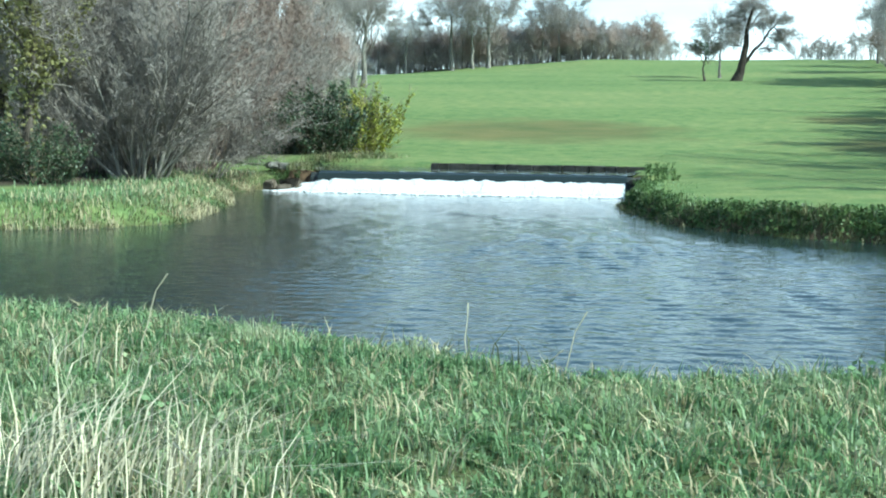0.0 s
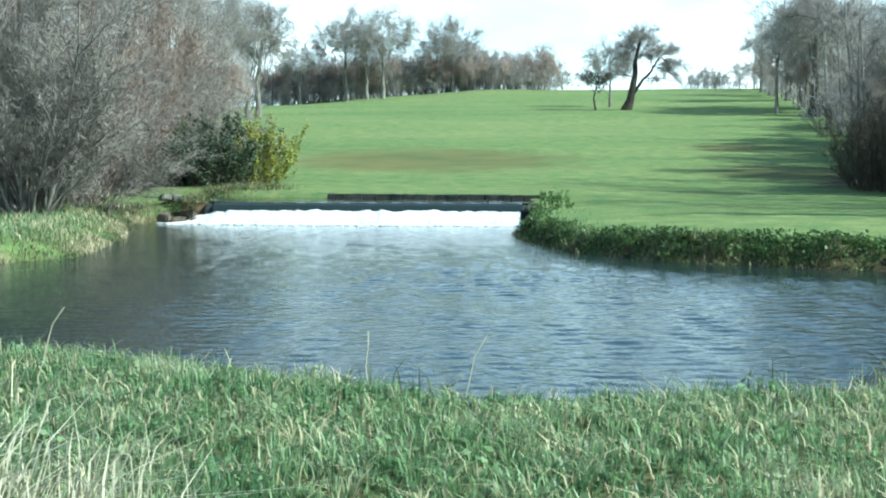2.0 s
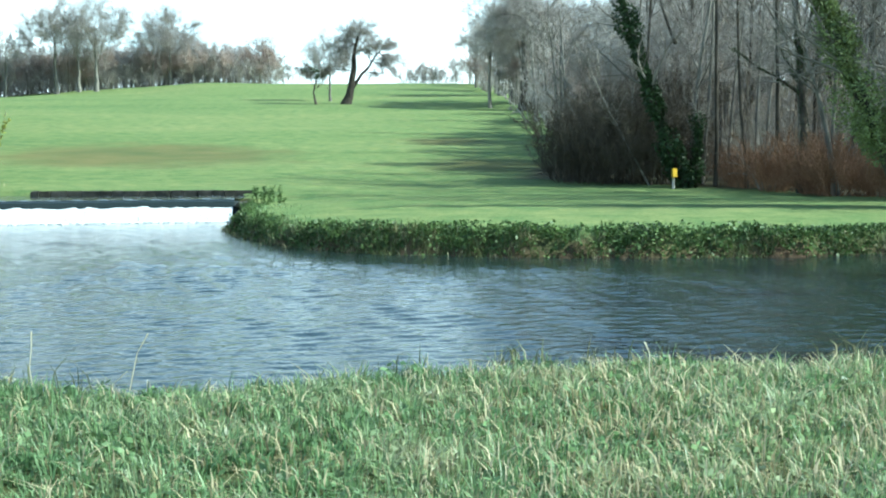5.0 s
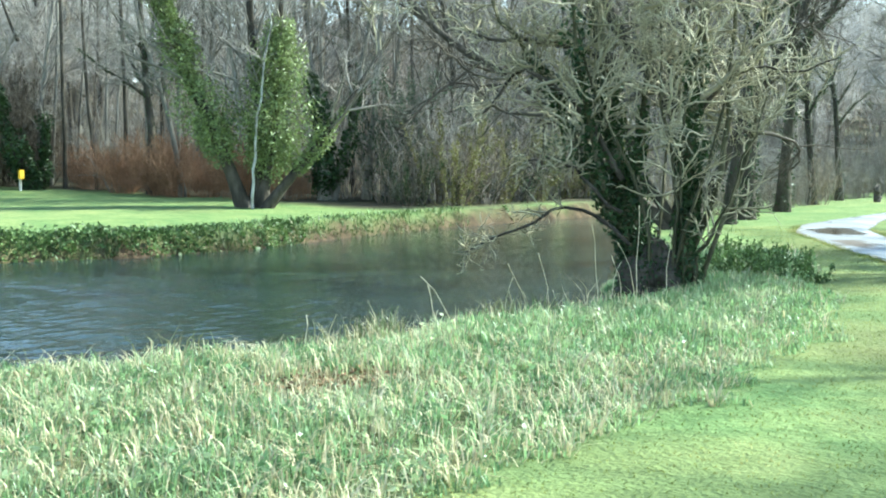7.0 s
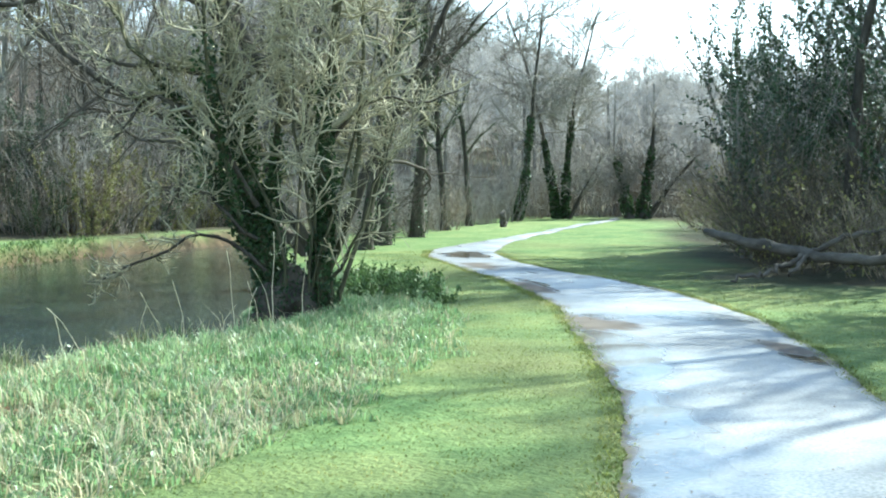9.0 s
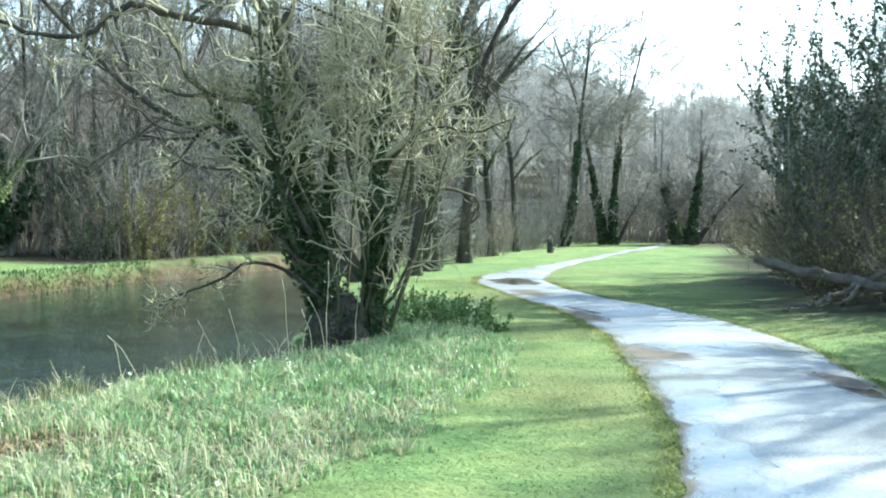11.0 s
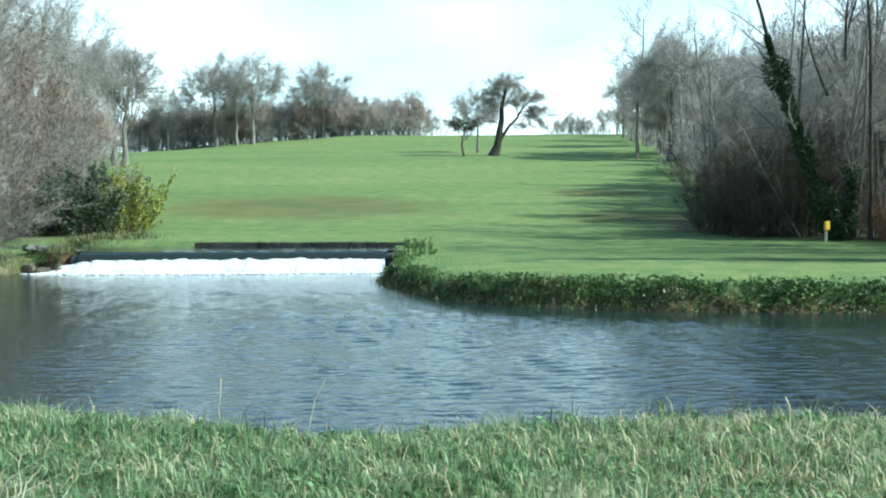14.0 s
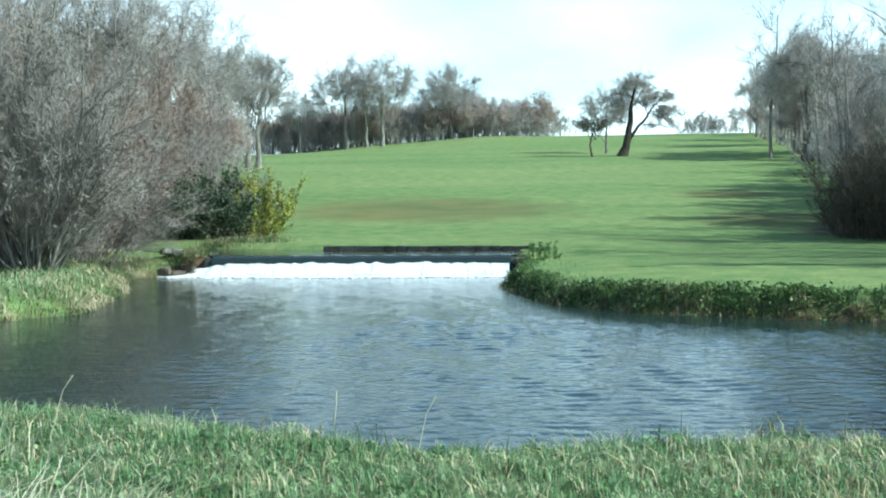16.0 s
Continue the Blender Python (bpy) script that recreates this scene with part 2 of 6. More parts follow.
def ground_material():
    m = bpy.data.materials.new("turf_and_soil")
    m.use_nodes = True
    n, l = m.node_tree.nodes, m.node_tree.links
    b = n["Principled BSDF"]
    b.inputs["Roughness"].default_value = 0.95
    b.inputs["Specular IOR Level"].default_value = 0.15
    geo = n.new("ShaderNodeNewGeometry")

    def ramp_noise(scale, detail, stops, stretch=(1, 1, 1)):
        mp = n.new("ShaderNodeMapping")
        mp.inputs["Scale"].default_value = stretch
        l.new(geo.outputs["Position"], mp.inputs["Vector"])
        t = n.new("ShaderNodeTexNoise")
        t.inputs["Scale"].default_value, t.inputs["Detail"].default_value = scale, detail
        l.new(mp.outputs["Vector"], t.inputs["Vector"])
        r = n.new("ShaderNodeValToRGB")
        while len(r.color_ramp.elements) < len(stops):
            r.color_ramp.elements.new(0.5)
        for i, (p, c) in enumerate(stops):
            r.color_ramp.elements[i].position, r.color_ramp.elements[i].color = p, (*c, 1)
        l.new(t.outputs["Fac"], r.inputs["Fac"])
        return r.outputs["Color"], t.outputs["Fac"]

    def mixed(a, c, fac, blend="MIX"):
        mx = n.new("ShaderNodeMix")
        mx.data_type, mx.blend_type = "RGBA", blend
        l.new(a, mx.inputs["A"])
        l.new(c, mx.inputs["B"])
        if isinstance(fac, float):
            mx.inputs["Factor"].default_value = fac
        else:
            l.new(fac, mx.inputs["Factor"])
        return mx.outputs["Result"]

    def mask(name):
        a = n.new("ShaderNodeAttribute")
        a.attribute_name = name
        return a.outputs["Fac"]

    lawn, _ = ramp_noise(0.09, 5, [(0.3, (0.142, 0.208, 0.092)), (0.5, (0.17, 0.234, 0.104)), (0.7, (0.204, 0.252, 0.12))], (0.35, 1, 1))
    grain, _ = ramp_noise(9, 6, [(0.3, (0.62, 0.66, 0.55)), (0.7, (1.28, 1.22, 1.2))])
    lawn = mixed(lawn, grain, 0.8, "MULTIPLY")
    moss, _ = ramp_noise(1.1, 6, [(0.33, (0.72, 0.84, 0.66)), (0.67, (1.34, 1.16, 0.98))])
    lawn = mixed(lawn, moss, 0.9, "MULTIPLY")
    tired, _ = ramp_noise(0.25, 4, [(0.3, (0.105, 0.13, 0.048)), (0.7, (0.18, 0.165, 0.065))])
    lawn = mixed(lawn, tired, mask("tired"))
    soil, _ = ramp_noise(3.5, 6, [(0.3, (0.045, 0.033, 0.02)), (0.5, (0.085, 0.058, 0.034)), (0.7, (0.14, 0.095, 0.056))])
    wood, _ = ramp_noise(0.8, 6, [(0.3, (0.04, 0.045, 0.022)), (0.5, (0.065, 0.058, 0.035)), (0.7, (0.1, 0.08, 0.052))])
    out = mixed(lawn, wood, mask("woodland"))
    out = mixed(out, soil, mask("bare"))
    thatch, _ = ramp_noise(5, 5, [(0.3, (0.05, 0.06, 0.024)), (0.5, (0.09, 0.1, 0.042)), (0.7, (0.16, 0.14, 0.075))])
    out = mixed(out, thatch, mask("thatch"))
    l.new(out, b.inputs["Base Color"])
    _, h = ramp_noise(25, 4, [(0, (0, 0, 0)), (1, (1, 1, 1))])
    bp = n.new("ShaderNodeBump")
    bp.inputs["Strength"].default_value, bp.inputs["Distance"].default_value = 0.7, 0.05
    l.new(h, bp.inputs["Height"])
    l.new(bp.outputs["Normal"], b.inputs["Normal"])
    return m


GROUND = ground_material()


def path_material():
    m = bpy.data.materials.new("wet_gravel_path")
    m.use_nodes = True
    n, l = m.node_tree.nodes, m.node_tree.links
    b = n["Principled BSDF"]
    geo = n.new("ShaderNodeNewGeometry")

    def noise_of(scale, detail):
        t = n.new("ShaderNodeTexNoise")
        t.inputs["Scale"].default_value, t.inputs["Detail"].default_value = scale, detail
        l.new(geo.outputs["Position"], t.inputs["Vector"])
        return t.outputs["Fac"]

    def ramp(value, stops):
        r = n.new("ShaderNodeValToRGB")
        for i, (p, c) in enumerate(stops):
            r.color_ramp.elements[i].position, r.color_ramp.elements[i].color = p, (*c, 1)
        l.new(value, r.inputs["Fac"])
        return r.outputs["Color"]

    base = ramp(noise_of(0.9, 6), [(0.3, (0.2, 0.198, 0.194)), (0.7, (0.38, 0.375, 0.365))])
    grit = ramp(noise_of(45, 4), [(0.3, (0.6, 0.6, 0.6)), (0.7, (1.25, 1.25, 1.25))])
    mx = n.new("ShaderNodeMix")
    mx.data_type, mx.blend_type = "RGBA", "MULTIPLY"
    mx.inputs["Factor"].default_value = 0.9
    l.new(base, mx.inputs["A"])
    l.new(grit, mx.inputs["B"])
    pud = n.new("ShaderNodeAttribute")
    pud.attribute_name = "puddle"
    soak = n.new("ShaderNodeMix")
    soak.data_type = "RGBA"
    l.new(pud.outputs["Fac"], soak.inputs["Factor"])
    l.new(mx.outputs["Result"], soak.inputs["A"])
    soak.inputs["B"].default_value = (0.085, 0.066, 0.048, 1)
    mud = n.new("ShaderNodeAttribute")
    mud.attribute_name = "mud"
    dirt = n.new("ShaderNodeMix")
    dirt.data_type = "RGBA"
    l.new(mud.outputs["Fac"], dirt.inputs["Factor"])
    l.new(soak.outputs["Result"], dirt.inputs["A"])
    dirt.inputs["B"].default_value = (0.12, 0.09, 0.065, 1)
    l.new(dirt.outputs["Result"], b.inputs["Base Color"])
    wet = ramp(noise_of(0.75, 5), [(0.36, (0.27, 0.27, 0.27)), (0.62, (0.6, 0.6, 0.6))])
    dry = n.new("ShaderNodeMix")
    dry.data_type = "RGBA"
    l.new(pud.outputs["Fac"], dry.inputs["Factor"])
    l.new(wet, dry.inputs["A"])
    dry.inputs["B"].default_value = (0.05, 0.05, 0.05, 1)
    dull = n.new("ShaderNodeMix")
    dull.data_type = "RGBA"
    l.new(mud.outputs["Fac"], dull.inputs["Factor"])
    l.new(dry.outputs["Result"], dull.inputs["A"])
    dull.inputs["B"].default_value = (0.85, 0.85, 0.85, 1)
    l.new(dull.outputs["Result"], b.inputs["Roughness"])
    b.inputs["Specular IOR Level"].default_value = 0.5
    bp = n.new("ShaderNodeBump")
    bp.inputs["Strength"].default_value, bp.inputs["Distance"].default_value = 0.16, 0.012
    l.new(noise_of(30, 5), bp.inputs["Height"])
    l.new(bp.outputs["Normal"], b.inputs["Normal"])
    return m


PATH_MAT = path_material()
# ---- mesh helpers ----
def mesh_np(name, verts, faces, mat, smooth=False):
    """A mesh from arrays: verts (n, 3) and faces, one array of triangles or quads or a list of such arrays."""
    verts = np.asarray(verts, dtype=np.float32).reshape(-1, 3)
    groups = [np.asarray(f, dtype=np.int32) for f in (faces if isinstance(faces, list) else [faces])]
    groups = [f for f in groups if len(f)]
    me = bpy.data.meshes.new(name)
    me.vertices.add(len(verts))
    me.vertices.foreach_set("co", verts.ravel())
    loops = np.concatenate([f.ravel() for f in groups])
    totals = np.concatenate([np.full(len(f), f.shape[1], dtype=np.int32) for f in groups])
    me.loops.add(len(loops))
    me.loops.foreach_set("vertex_index", loops)
    me.polygons.add(len(totals))
    me.polygons.foreach_set("loop_start", np.concatenate([[0], np.cumsum(totals)[:-1]]).astype(np.int32))
    if smooth:
        me.polygons.foreach_set("use_smooth", np.ones(len(totals), dtype=bool))
    me.update(calc_edges=True)
    me.materials.append(mat)
    return me


def part(name, me, parent=None, label=""):
    ob = new(name, me)
    if parent:
        ob.parent = parent
    return tagged(ob, label)


def thing(name, label, category, group="", at=(0, 0, 0)):
    ob = new(name)
    ob.empty_display_size = 0.2
    ob.location = at
    return tagged(ob, label, category, group)


def bm_mesh(name, bm, mat):
    me = bpy.data.meshes.new(name)
    bm.to_mesh(me)
    bm.free()
    me.materials.append(mat)
    return me


# ---- the lie of the land ----
POND = np.array([(-40, 17), (-22, 14.5), (-14, 13.2), (-9, 12.4), (-6, 12), (-3, 11.1), (-1.6, 10.3), (-0.4, 9.7), (0.8, 10), (3, 10.1), (5.8, 9.7), (7.6, 10.3), (9.6, 10.2), (11.2, 10.8), (13, 12.6),
                 (15.6, 15.2), (18.6, 17.8), (24, 22.5), (29, 26.2), (36, 29), (46, 32), (60, 36), (60, 39.5), (46, 35.5), (36, 32.8), (30, 31), (24, 29.4), (18.2, 27.1), (14.3, 25.0), (11.1, 24.6),
                 (8.6, 25.0), (5.6, 25.8), (2.7, 27.4), (0.7, 30.2), (-0.6, 36.2), (-0.3, 43.3), (-11.3, 43.3), (-13.4, 43.6), (-13.2, 40), (-11.2, 34.2), (-9.9, 27), (-11.4, 25), (-15, 23.6), (-24, 23.5), (-40, 25)])
STREAM = np.array([(-11.2, 43.5), (-0.4, 43.5), (-0.1, 47.9), (-7.9, 49.0), (-13.4, 51.6), (-24, 56), (-60, 66), (-60, 60), (-26, 52), (-17, 49), (-12.2, 47)])
PATH_L = np.array([(-40, -22), (-22, -12), (-8, -4.2), (1.5, 0.9), (4.2, 2.1), (6.6, 3.2), (8.2, 4.0), (10.6, 5.5), (13.7, 7.6), (16.7, 10.2), (19.3, 12.9), (21.7, 15.4), (24.0, 16.9), (26.2, 17.9), (30.5, 19.2), (36, 21.0), (41.6, 22.9), (52, 26.3)])
PATH_R = np.array([(-38, -25), (-20.5, -14.6), (-6.4, -6.6), (2.9, -1.6), (6.0, 0.3), (8.2, 1.7), (9.6, 2.6), (11.5, 3.6), (14.3, 5.2), (17.3, 7.8), (19.4, 10.6), (21.4, 12.9), (24.0, 15.1), (27.4, 17.0), (32.5, 19.15), (39.6, 21.75), (51, 25.4)])
MOWN = np.array([(-14, 2.6), (0, 3.2), (4.5, 4.6), (6.3, 5.1), (9, 6.2), (11.6, 7.8), (15, 10.4), (17.9, 12.8), (22, 17.5)])


def signed(points, poly):
    """Distance to the edge of poly, negative inside."""
    a, b = poly, np.roll(poly, -1, axis=0)
    best = np.full(len(points), 1e9)
    inside = np.zeros(len(points), dtype=bool)
    for (ax, ay), (bx, by) in zip(a, b):
        dx, dy = bx - ax, by - ay
        k = np.clip(((points[:, 0] - ax) * dx + (points[:, 1] - ay) * dy) / (dx * dx + dy * dy), 0, 1)
        best = np.minimum(best, np.hypot(points[:, 0] - ax - k * dx, points[:, 1] - ay - k * dy))
        cross = (ay > points[:, 1]) != (by > points[:, 1])
        with np.errstate(divide="ignore", invalid="ignore"):
            hit = points[:, 0] < dx * (points[:, 1] - ay) / (dy if dy else 1e-9) + ax
        inside ^= cross & hit
    return np.where(inside, -best, best)


def step(x, a, b):
    k = np.clip((x - a) / (b - a), 0, 1)
    return k * k * (3 - 2 * k)


HILL_Y = np.arange(-100, 3200, 4.0)
HILL_Z = np.interp(HILL_Y, [-100, 30, 51, 60, 80, 100, 125, 165, 230, 250, 300, 420, 3200], [0.56, 0.6, 0.95, 1.05, 2.35, 3.85, 5.6, 8.8, 16.0, 17.6, 17.0, 12, 8])
HILL_Z = np.convolve(np.pad(HILL_Z, 3, mode="edge"), np.ones(7) / 7, mode="valid")


def wobble(x, y, s, seed=0.0):
    return (np.sin(x * s + seed) * np.cos(y * s * 1.3 - seed * 2) + 0.5 * np.sin(x * s * 2.3 - y * s * 1.9 + seed * 3) + 0.3 * np.cos(x * s * 4.7 + y * s * 5.1 + seed)) / 1.8


def height(x, y):
    x, y = np.asarray(x, dtype=float).ravel(), np.asarray(y, dtype=float).ravel()
    z = np.interp(y, HILL_Y, HILL_Z)
    z = z - 0.06 * np.maximum(-x, 0) * step(y, 150, 235) * step(-x, 0, 20)
    z = np.maximum(z, 0.56)
    z = z - 0.2 * step(x, 1, 8) * step(y, 34, 46) * (1 - step(y, 60, 78))
    around, out = np.degrees(np.arctan2(x, y)), np.hypot(x, y)
    z = z + np.interp(around, [34, 46, 51, 57, 60, 63, 67, 75, 95, 130], [0, 13, 15, 11, 8, 5, 4, 5, 6, 0]) * step(out, 66, 150)
    z = z + 0.10 * wobble(x, y, 0.09) * step(y, 45, 90) + 0.9 * wobble(x, y, 0.021, 2) * step(y, 75, 160)
    z = z + 0.03 * wobble(x, y, 0.9, 1)
    hummocks = step(y - np.interp(x, MOWN[:, 0], MOWN[:, 1]), 0.2, 1.4) * (1 - step(y, 9, 12)) * step(x, -12, -9) * (1 - step(x, 12, 15))
    z = z + 0.06 * wobble(x, y, 2.9, 2) * hummocks
    p = np.stack([x, y], 1)
    jig = 0.16 * wobble(x, y, 1.7, 4) + 0.1 * wobble(x, y, 4.1, 1)
    d = signed(p, POND) + jig
    far_side = step(y, 15, 20)
    run = 0.5 + 0.12 * far_side * step(x, -4, 0) * (1 - step(x, 20, 26)) + 0.9 * (1 - far_side) + 1.2 * step(-x, 8, 11) * far_side
    top = np.where(far_side > 0.5, 0.52, 0.66)
    bank = np.where(d < 0, np.maximum(-0.9, d * 0.6 - 0.12), -0.12 + (top + 0.12) * step(d, 0, run) ** 0.8)
    z = np.where(d < run, np.minimum(bank, z), top + (z - top) * step(d, run, run + 6))
    s = signed(p, STREAM) + 0.5 * jig
    z = np.where(s < 0, np.minimum(z, np.maximum(0.35, 0.72 + s * 0.5)), np.where((s < 1.2) & (y > 43.2), np.maximum(np.minimum(z, 0.72 + 0.4 * s), 0.72 * step(s, -0.2, 0.3)), z))
    return z


def levels(parts):
    return np.unique(np.round(np.concatenate([np.arange(a, b, st) for a, b, st in parts]), 3))


gx = levels([(-3000, -400, 260), (-400, -80, 20), (-80, -24, 2), (-24, 34, 0.3), (34, 60, 0.8), (60, 140, 4), (140, 420, 14), (420, 3200, 260)])
gy = levels([(-3000, -200, 280), (-200, -12, 12), (-12, 2, 1), (2, 53, 0.3), (53, 70, 0.8), (70, 130, 2.5), (130, 300, 5), (300, 3300, 150)])
X, Y = np.meshgrid(gx, gy)
gz = height(X, Y)
idx = np.arange(X.size).reshape(X.shape)
quads = np.stack([idx[:-1, :-1], idx[:-1, 1:], idx[1:, 1:], idx[1:, :-1]], -1).reshape(-1, 4)
ground_mesh = mesh_np("ground", np.stack([X.ravel(), Y.ravel(), gz], 1), quads, GROUND, smooth=True)
flat = np.stack([X.ravel(), Y.ravel()], 1)
WOOD = np.array([(13.6, 60), (17.5, 55.5), (20.6, 49), (22, 40), (20.5, 34.5), (23.4, 30.3), (32, 32.3), (48, 36.6), (62, 41.4), (400, 60), (400, 420), (60, 420), (40, 235), (24, 118), (17, 85)])
WOOD_RIGHT = np.array([(19.4, 8.6), (18.8, 5.2), (24, 2), (400, -60), (400, 40), (60, 34), (48, 21), (36, 16.2), (27, 12)])
WOOD_LEFT = np.array([(-12.2, 60), (-12.5, 56), (-18, 53), (-30, 60), (-80, 62), (-80, 32), (-17, 28), (-14, 34), (-13.6, 39), (-14, 46), (-24, 50), (-60, 58), (-60, 130), (-26, 118), (-20, 84)])
noise_edge = 1.2 * wobble(flat[:, 0], flat[:, 1], 0.5, 3)
wood_mask = np.max([1 - step(signed(flat, w) + noise_edge + 8 * step(flat[:, 1], 62, 80) * (w is WOOD), -1.2, 1.2) for w in (WOOD, WOOD_RIGHT, WOOD_LEFT)], axis=0)
valley = np.degrees(np.arctan2(flat[:, 0], flat[:, 1]))
wood_mask = np.maximum(wood_mask, step(np.hypot(flat[:, 0], flat[:, 1]), 62, 72) * step(valley, 32, 42) * (1 - step(valley, 110, 130)))
pond_d = signed(flat, POND)
bare = (1 - step(pond_d, 0.15, 0.7)) * (flat[:, 1] > 8)
bare = np.maximum(bare, (1 - step(np.hypot((flat[:, 0] - 4.85) / 0.7, (flat[:, 1] - 7.0) / 0.5), 0.4, 1)) * 0.75)
tired = np.zeros(len(flat))
for cx, cy, rx, ry in ((-6.4, 79, 10.5, 12), (15, 93, 4.0, 4.5), (14.5, 70, 5, 6)):
    tired = np.maximum(tired, 1.0 * (1 - step(np.hypot((flat[:, 0] - cx) / rx, (flat[:, 1] - cy) / ry) + 0.25 * wobble(flat[:, 0], flat[:, 1], 0.5), 0.5, 1.15)))
verge_zone = (flat[:, 0] > 1) & (flat[:, 0] < 30) & (flat[:, 1] > np.interp(flat[:, 0], PATH_R[:, 0], PATH_R[:, 1]) - 5) & (flat[:, 1] < np.interp(flat[:, 0], MOWN[:, 0], MOWN[:, 1]) + 0.5)
tired = np.maximum(tired, verge_zone * np.clip(0.32 + 0.55 * wobble(flat[:, 0], flat[:, 1], 0.8, 6), 0.0, 0.85))
rough = step(flat[:, 1] - np.interp(flat[:, 0], MOWN[:, 0], MOWN[:, 1]), 0.0, 0.6) * (1 - step(flat[:, 1], 13, 16)) * (flat[:, 0] > -14) * (flat[:, 0] < 17.5)
for name, values in (("woodland", wood_mask), ("bare", bare), ("tired", tired), ("thatch", rough * 0.9)):
    a = ground_mesh.attributes.new(name, "FLOAT", "POINT")
    a.data.foreach_set("value", values.astype(np.float32))
tagged(new("ground", ground_mesh), "rolling green parkland turf with bare pond banks", "ground", kind="structure")


def sheet(name, poly, z, mat, label, kind="structure", category="water"):
    bm = bmesh.new()
    vs = [bm.verts.new((x, y, z)) for x, y in poly]
    f = bm.faces.new(vs)
    bmesh.ops.triangulate(bm, faces=[f])
    bmesh.ops.recalc_face_normals(bm, faces=bm.faces)
    if sum(f.normal.z for f in bm.faces) < 0:
        bmesh.ops.reverse_faces(bm, faces=bm.faces)
    return tagged(new(name, bm_mesh(name, bm, mat)), label, category, kind=kind)


def widened(poly, by):
    a, b = np.roll(poly, 1, axis=0), np.roll(poly, -1, axis=0)
    d = b - a
    nrm = np.stack([d[:, 1], -d[:, 0]], 1) / np.linalg.norm(d, axis=1)[:, None]
    area = np.sum(poly[:, 0] * b[:, 1] - b[:, 0] * poly[:, 1])
    return poly + nrm * by * (1 if area > 0 else -1)


# the pond: small wind waves in many directions, lower in the lee of the banks
wx = levels([(-40, -14, 0.4), (-14, 18, 0.1), (18, 60.1, 0.25)])
wy = np.append(levels([(9.2, 25, 0.07), (25, 43.2, 0.12)]), 43.28)
WX, WY = np.meshgrid(wx, wy)
wave_rng = np.random.default_rng(77)
WZ = np.zeros(WX.shape)
for _ in range(34):
    long = wave_rng.uniform(0.17, 0.44)
    head = radians(wave_rng.normal(84, 30))
    k = 2 * math.pi / long
    WZ += 0.0205 * long / math.sqrt(34) * np.sin(k * (WX * math.cos(head) + WY * math.sin(head)) + wave_rng.uniform(0, 6.28))
lee = np.clip(-signed(np.stack([WX.ravel(), WY.ravel()], 1), POND), -1, 6).reshape(WX.shape)
gust = np.clip(0.95 + 0.25 * wobble(WX, WY, 0.35, 2), 0.75, 1.2)
calm = (0.45 + 0.55 * step(lee, 0.5, 4.0)) * (1 - 0.6 * step(WX, 7, 15)) * (1 - 0.72 * step(-WX - 0.3 * (30 - WY), -1, 4)) * gust
WZ *= calm
widx = np.arange(WX.size).reshape(WX.shape)
wq = np.stack([widx[:-1, :-1], widx[:-1, 1:], widx[1:, 1:], widx[1:, :-1]], -1)[(np.maximum.reduce([lee[:-1, :-1], lee[:-1, 1:], lee[1:, 1:], lee[1:, :-1]])) > -0.9]
used_v, wq = np.unique(wq, return_inverse=True)
tagged(new("water", mesh_np("water", np.stack([WX.ravel(), WY.ravel(), WZ.ravel()], 1)[used_v], wq.reshape(-1, 4), WATER, smooth=True)), "rippled dark pond water reflecting sky and trees", "water", kind="structure")
stream_sheet = widened(STREAM, 0.6)
stream_sheet[STREAM[:, 1] < 44, 1] = 43.42
sheet("water_upper", stream_sheet, 0.72, WATER_UP, "calm stream water held above the weir")


# ---- the path ----
def resample(line, n):
    s = np.concatenate([[0], np.cumsum(np.linalg.norm(np.diff(line, axis=0), axis=1))])
    k = np.linspace(0, s[-1], n)
    out = np.stack([np.interp(k, s, line[:, i]) for i in (0, 1)], 1)
    for _ in range(6):
        out[1:-1] = (out[:-2] + 2 * out[1:-1] + out[2:]) / 4
    return out


NP, NA = 760, 30
pl, pr = resample(PATH_L, NP), resample(PATH_R, NP)
across = np.linspace(0, 1, NA)
pv = []
for i in range(NP):
    ragged = 0.015 * math.sin(i * 0.31) + 0.04 * math.sin(i * 0.09 + 1) + 0.012 * math.sin(i * 0.83) + 0.012 * math.sin(i * 1.71)
    ragged2 = 0.015 * math.sin(i * 0.27 + 2) + 0.04 * math.sin(i * 0.08) + 0.012 * math.sin(i * 0.77) + 0.012 * math.sin(i * 1.63)
    away = (pl[i] - pr[i]) / np.linalg.norm(pl[i] - pr[i])
    a, b = pl[i] + away * ragged, pr[i] - away * ragged2
    pv.append(a[None] * (1 - across[:, None]) + b[None] * across[:, None])
pv = np.array(pv)
pz = height(pv[..., 0], pv[..., 1]).reshape(NP, NA) + 0.012 + 0.03 * np.sin(np.pi * across)[None]
pidx = np.arange(NP * NA).reshape(NP, NA)
pq = np.stack([pidx[:-1, :-1], pidx[:-1, 1:], pidx[1:, 1:], pidx[1:, :-1]], -1).reshape(-1, 4)[:, ::-1]
path_mesh = mesh_np("path", np.concatenate([pv, pz[..., None]], -1), pq, PATH_MAT, smooth=True)
wet = np.zeros(NP * NA)
px, py = pv[..., 0].ravel(), pv[..., 1].ravel()
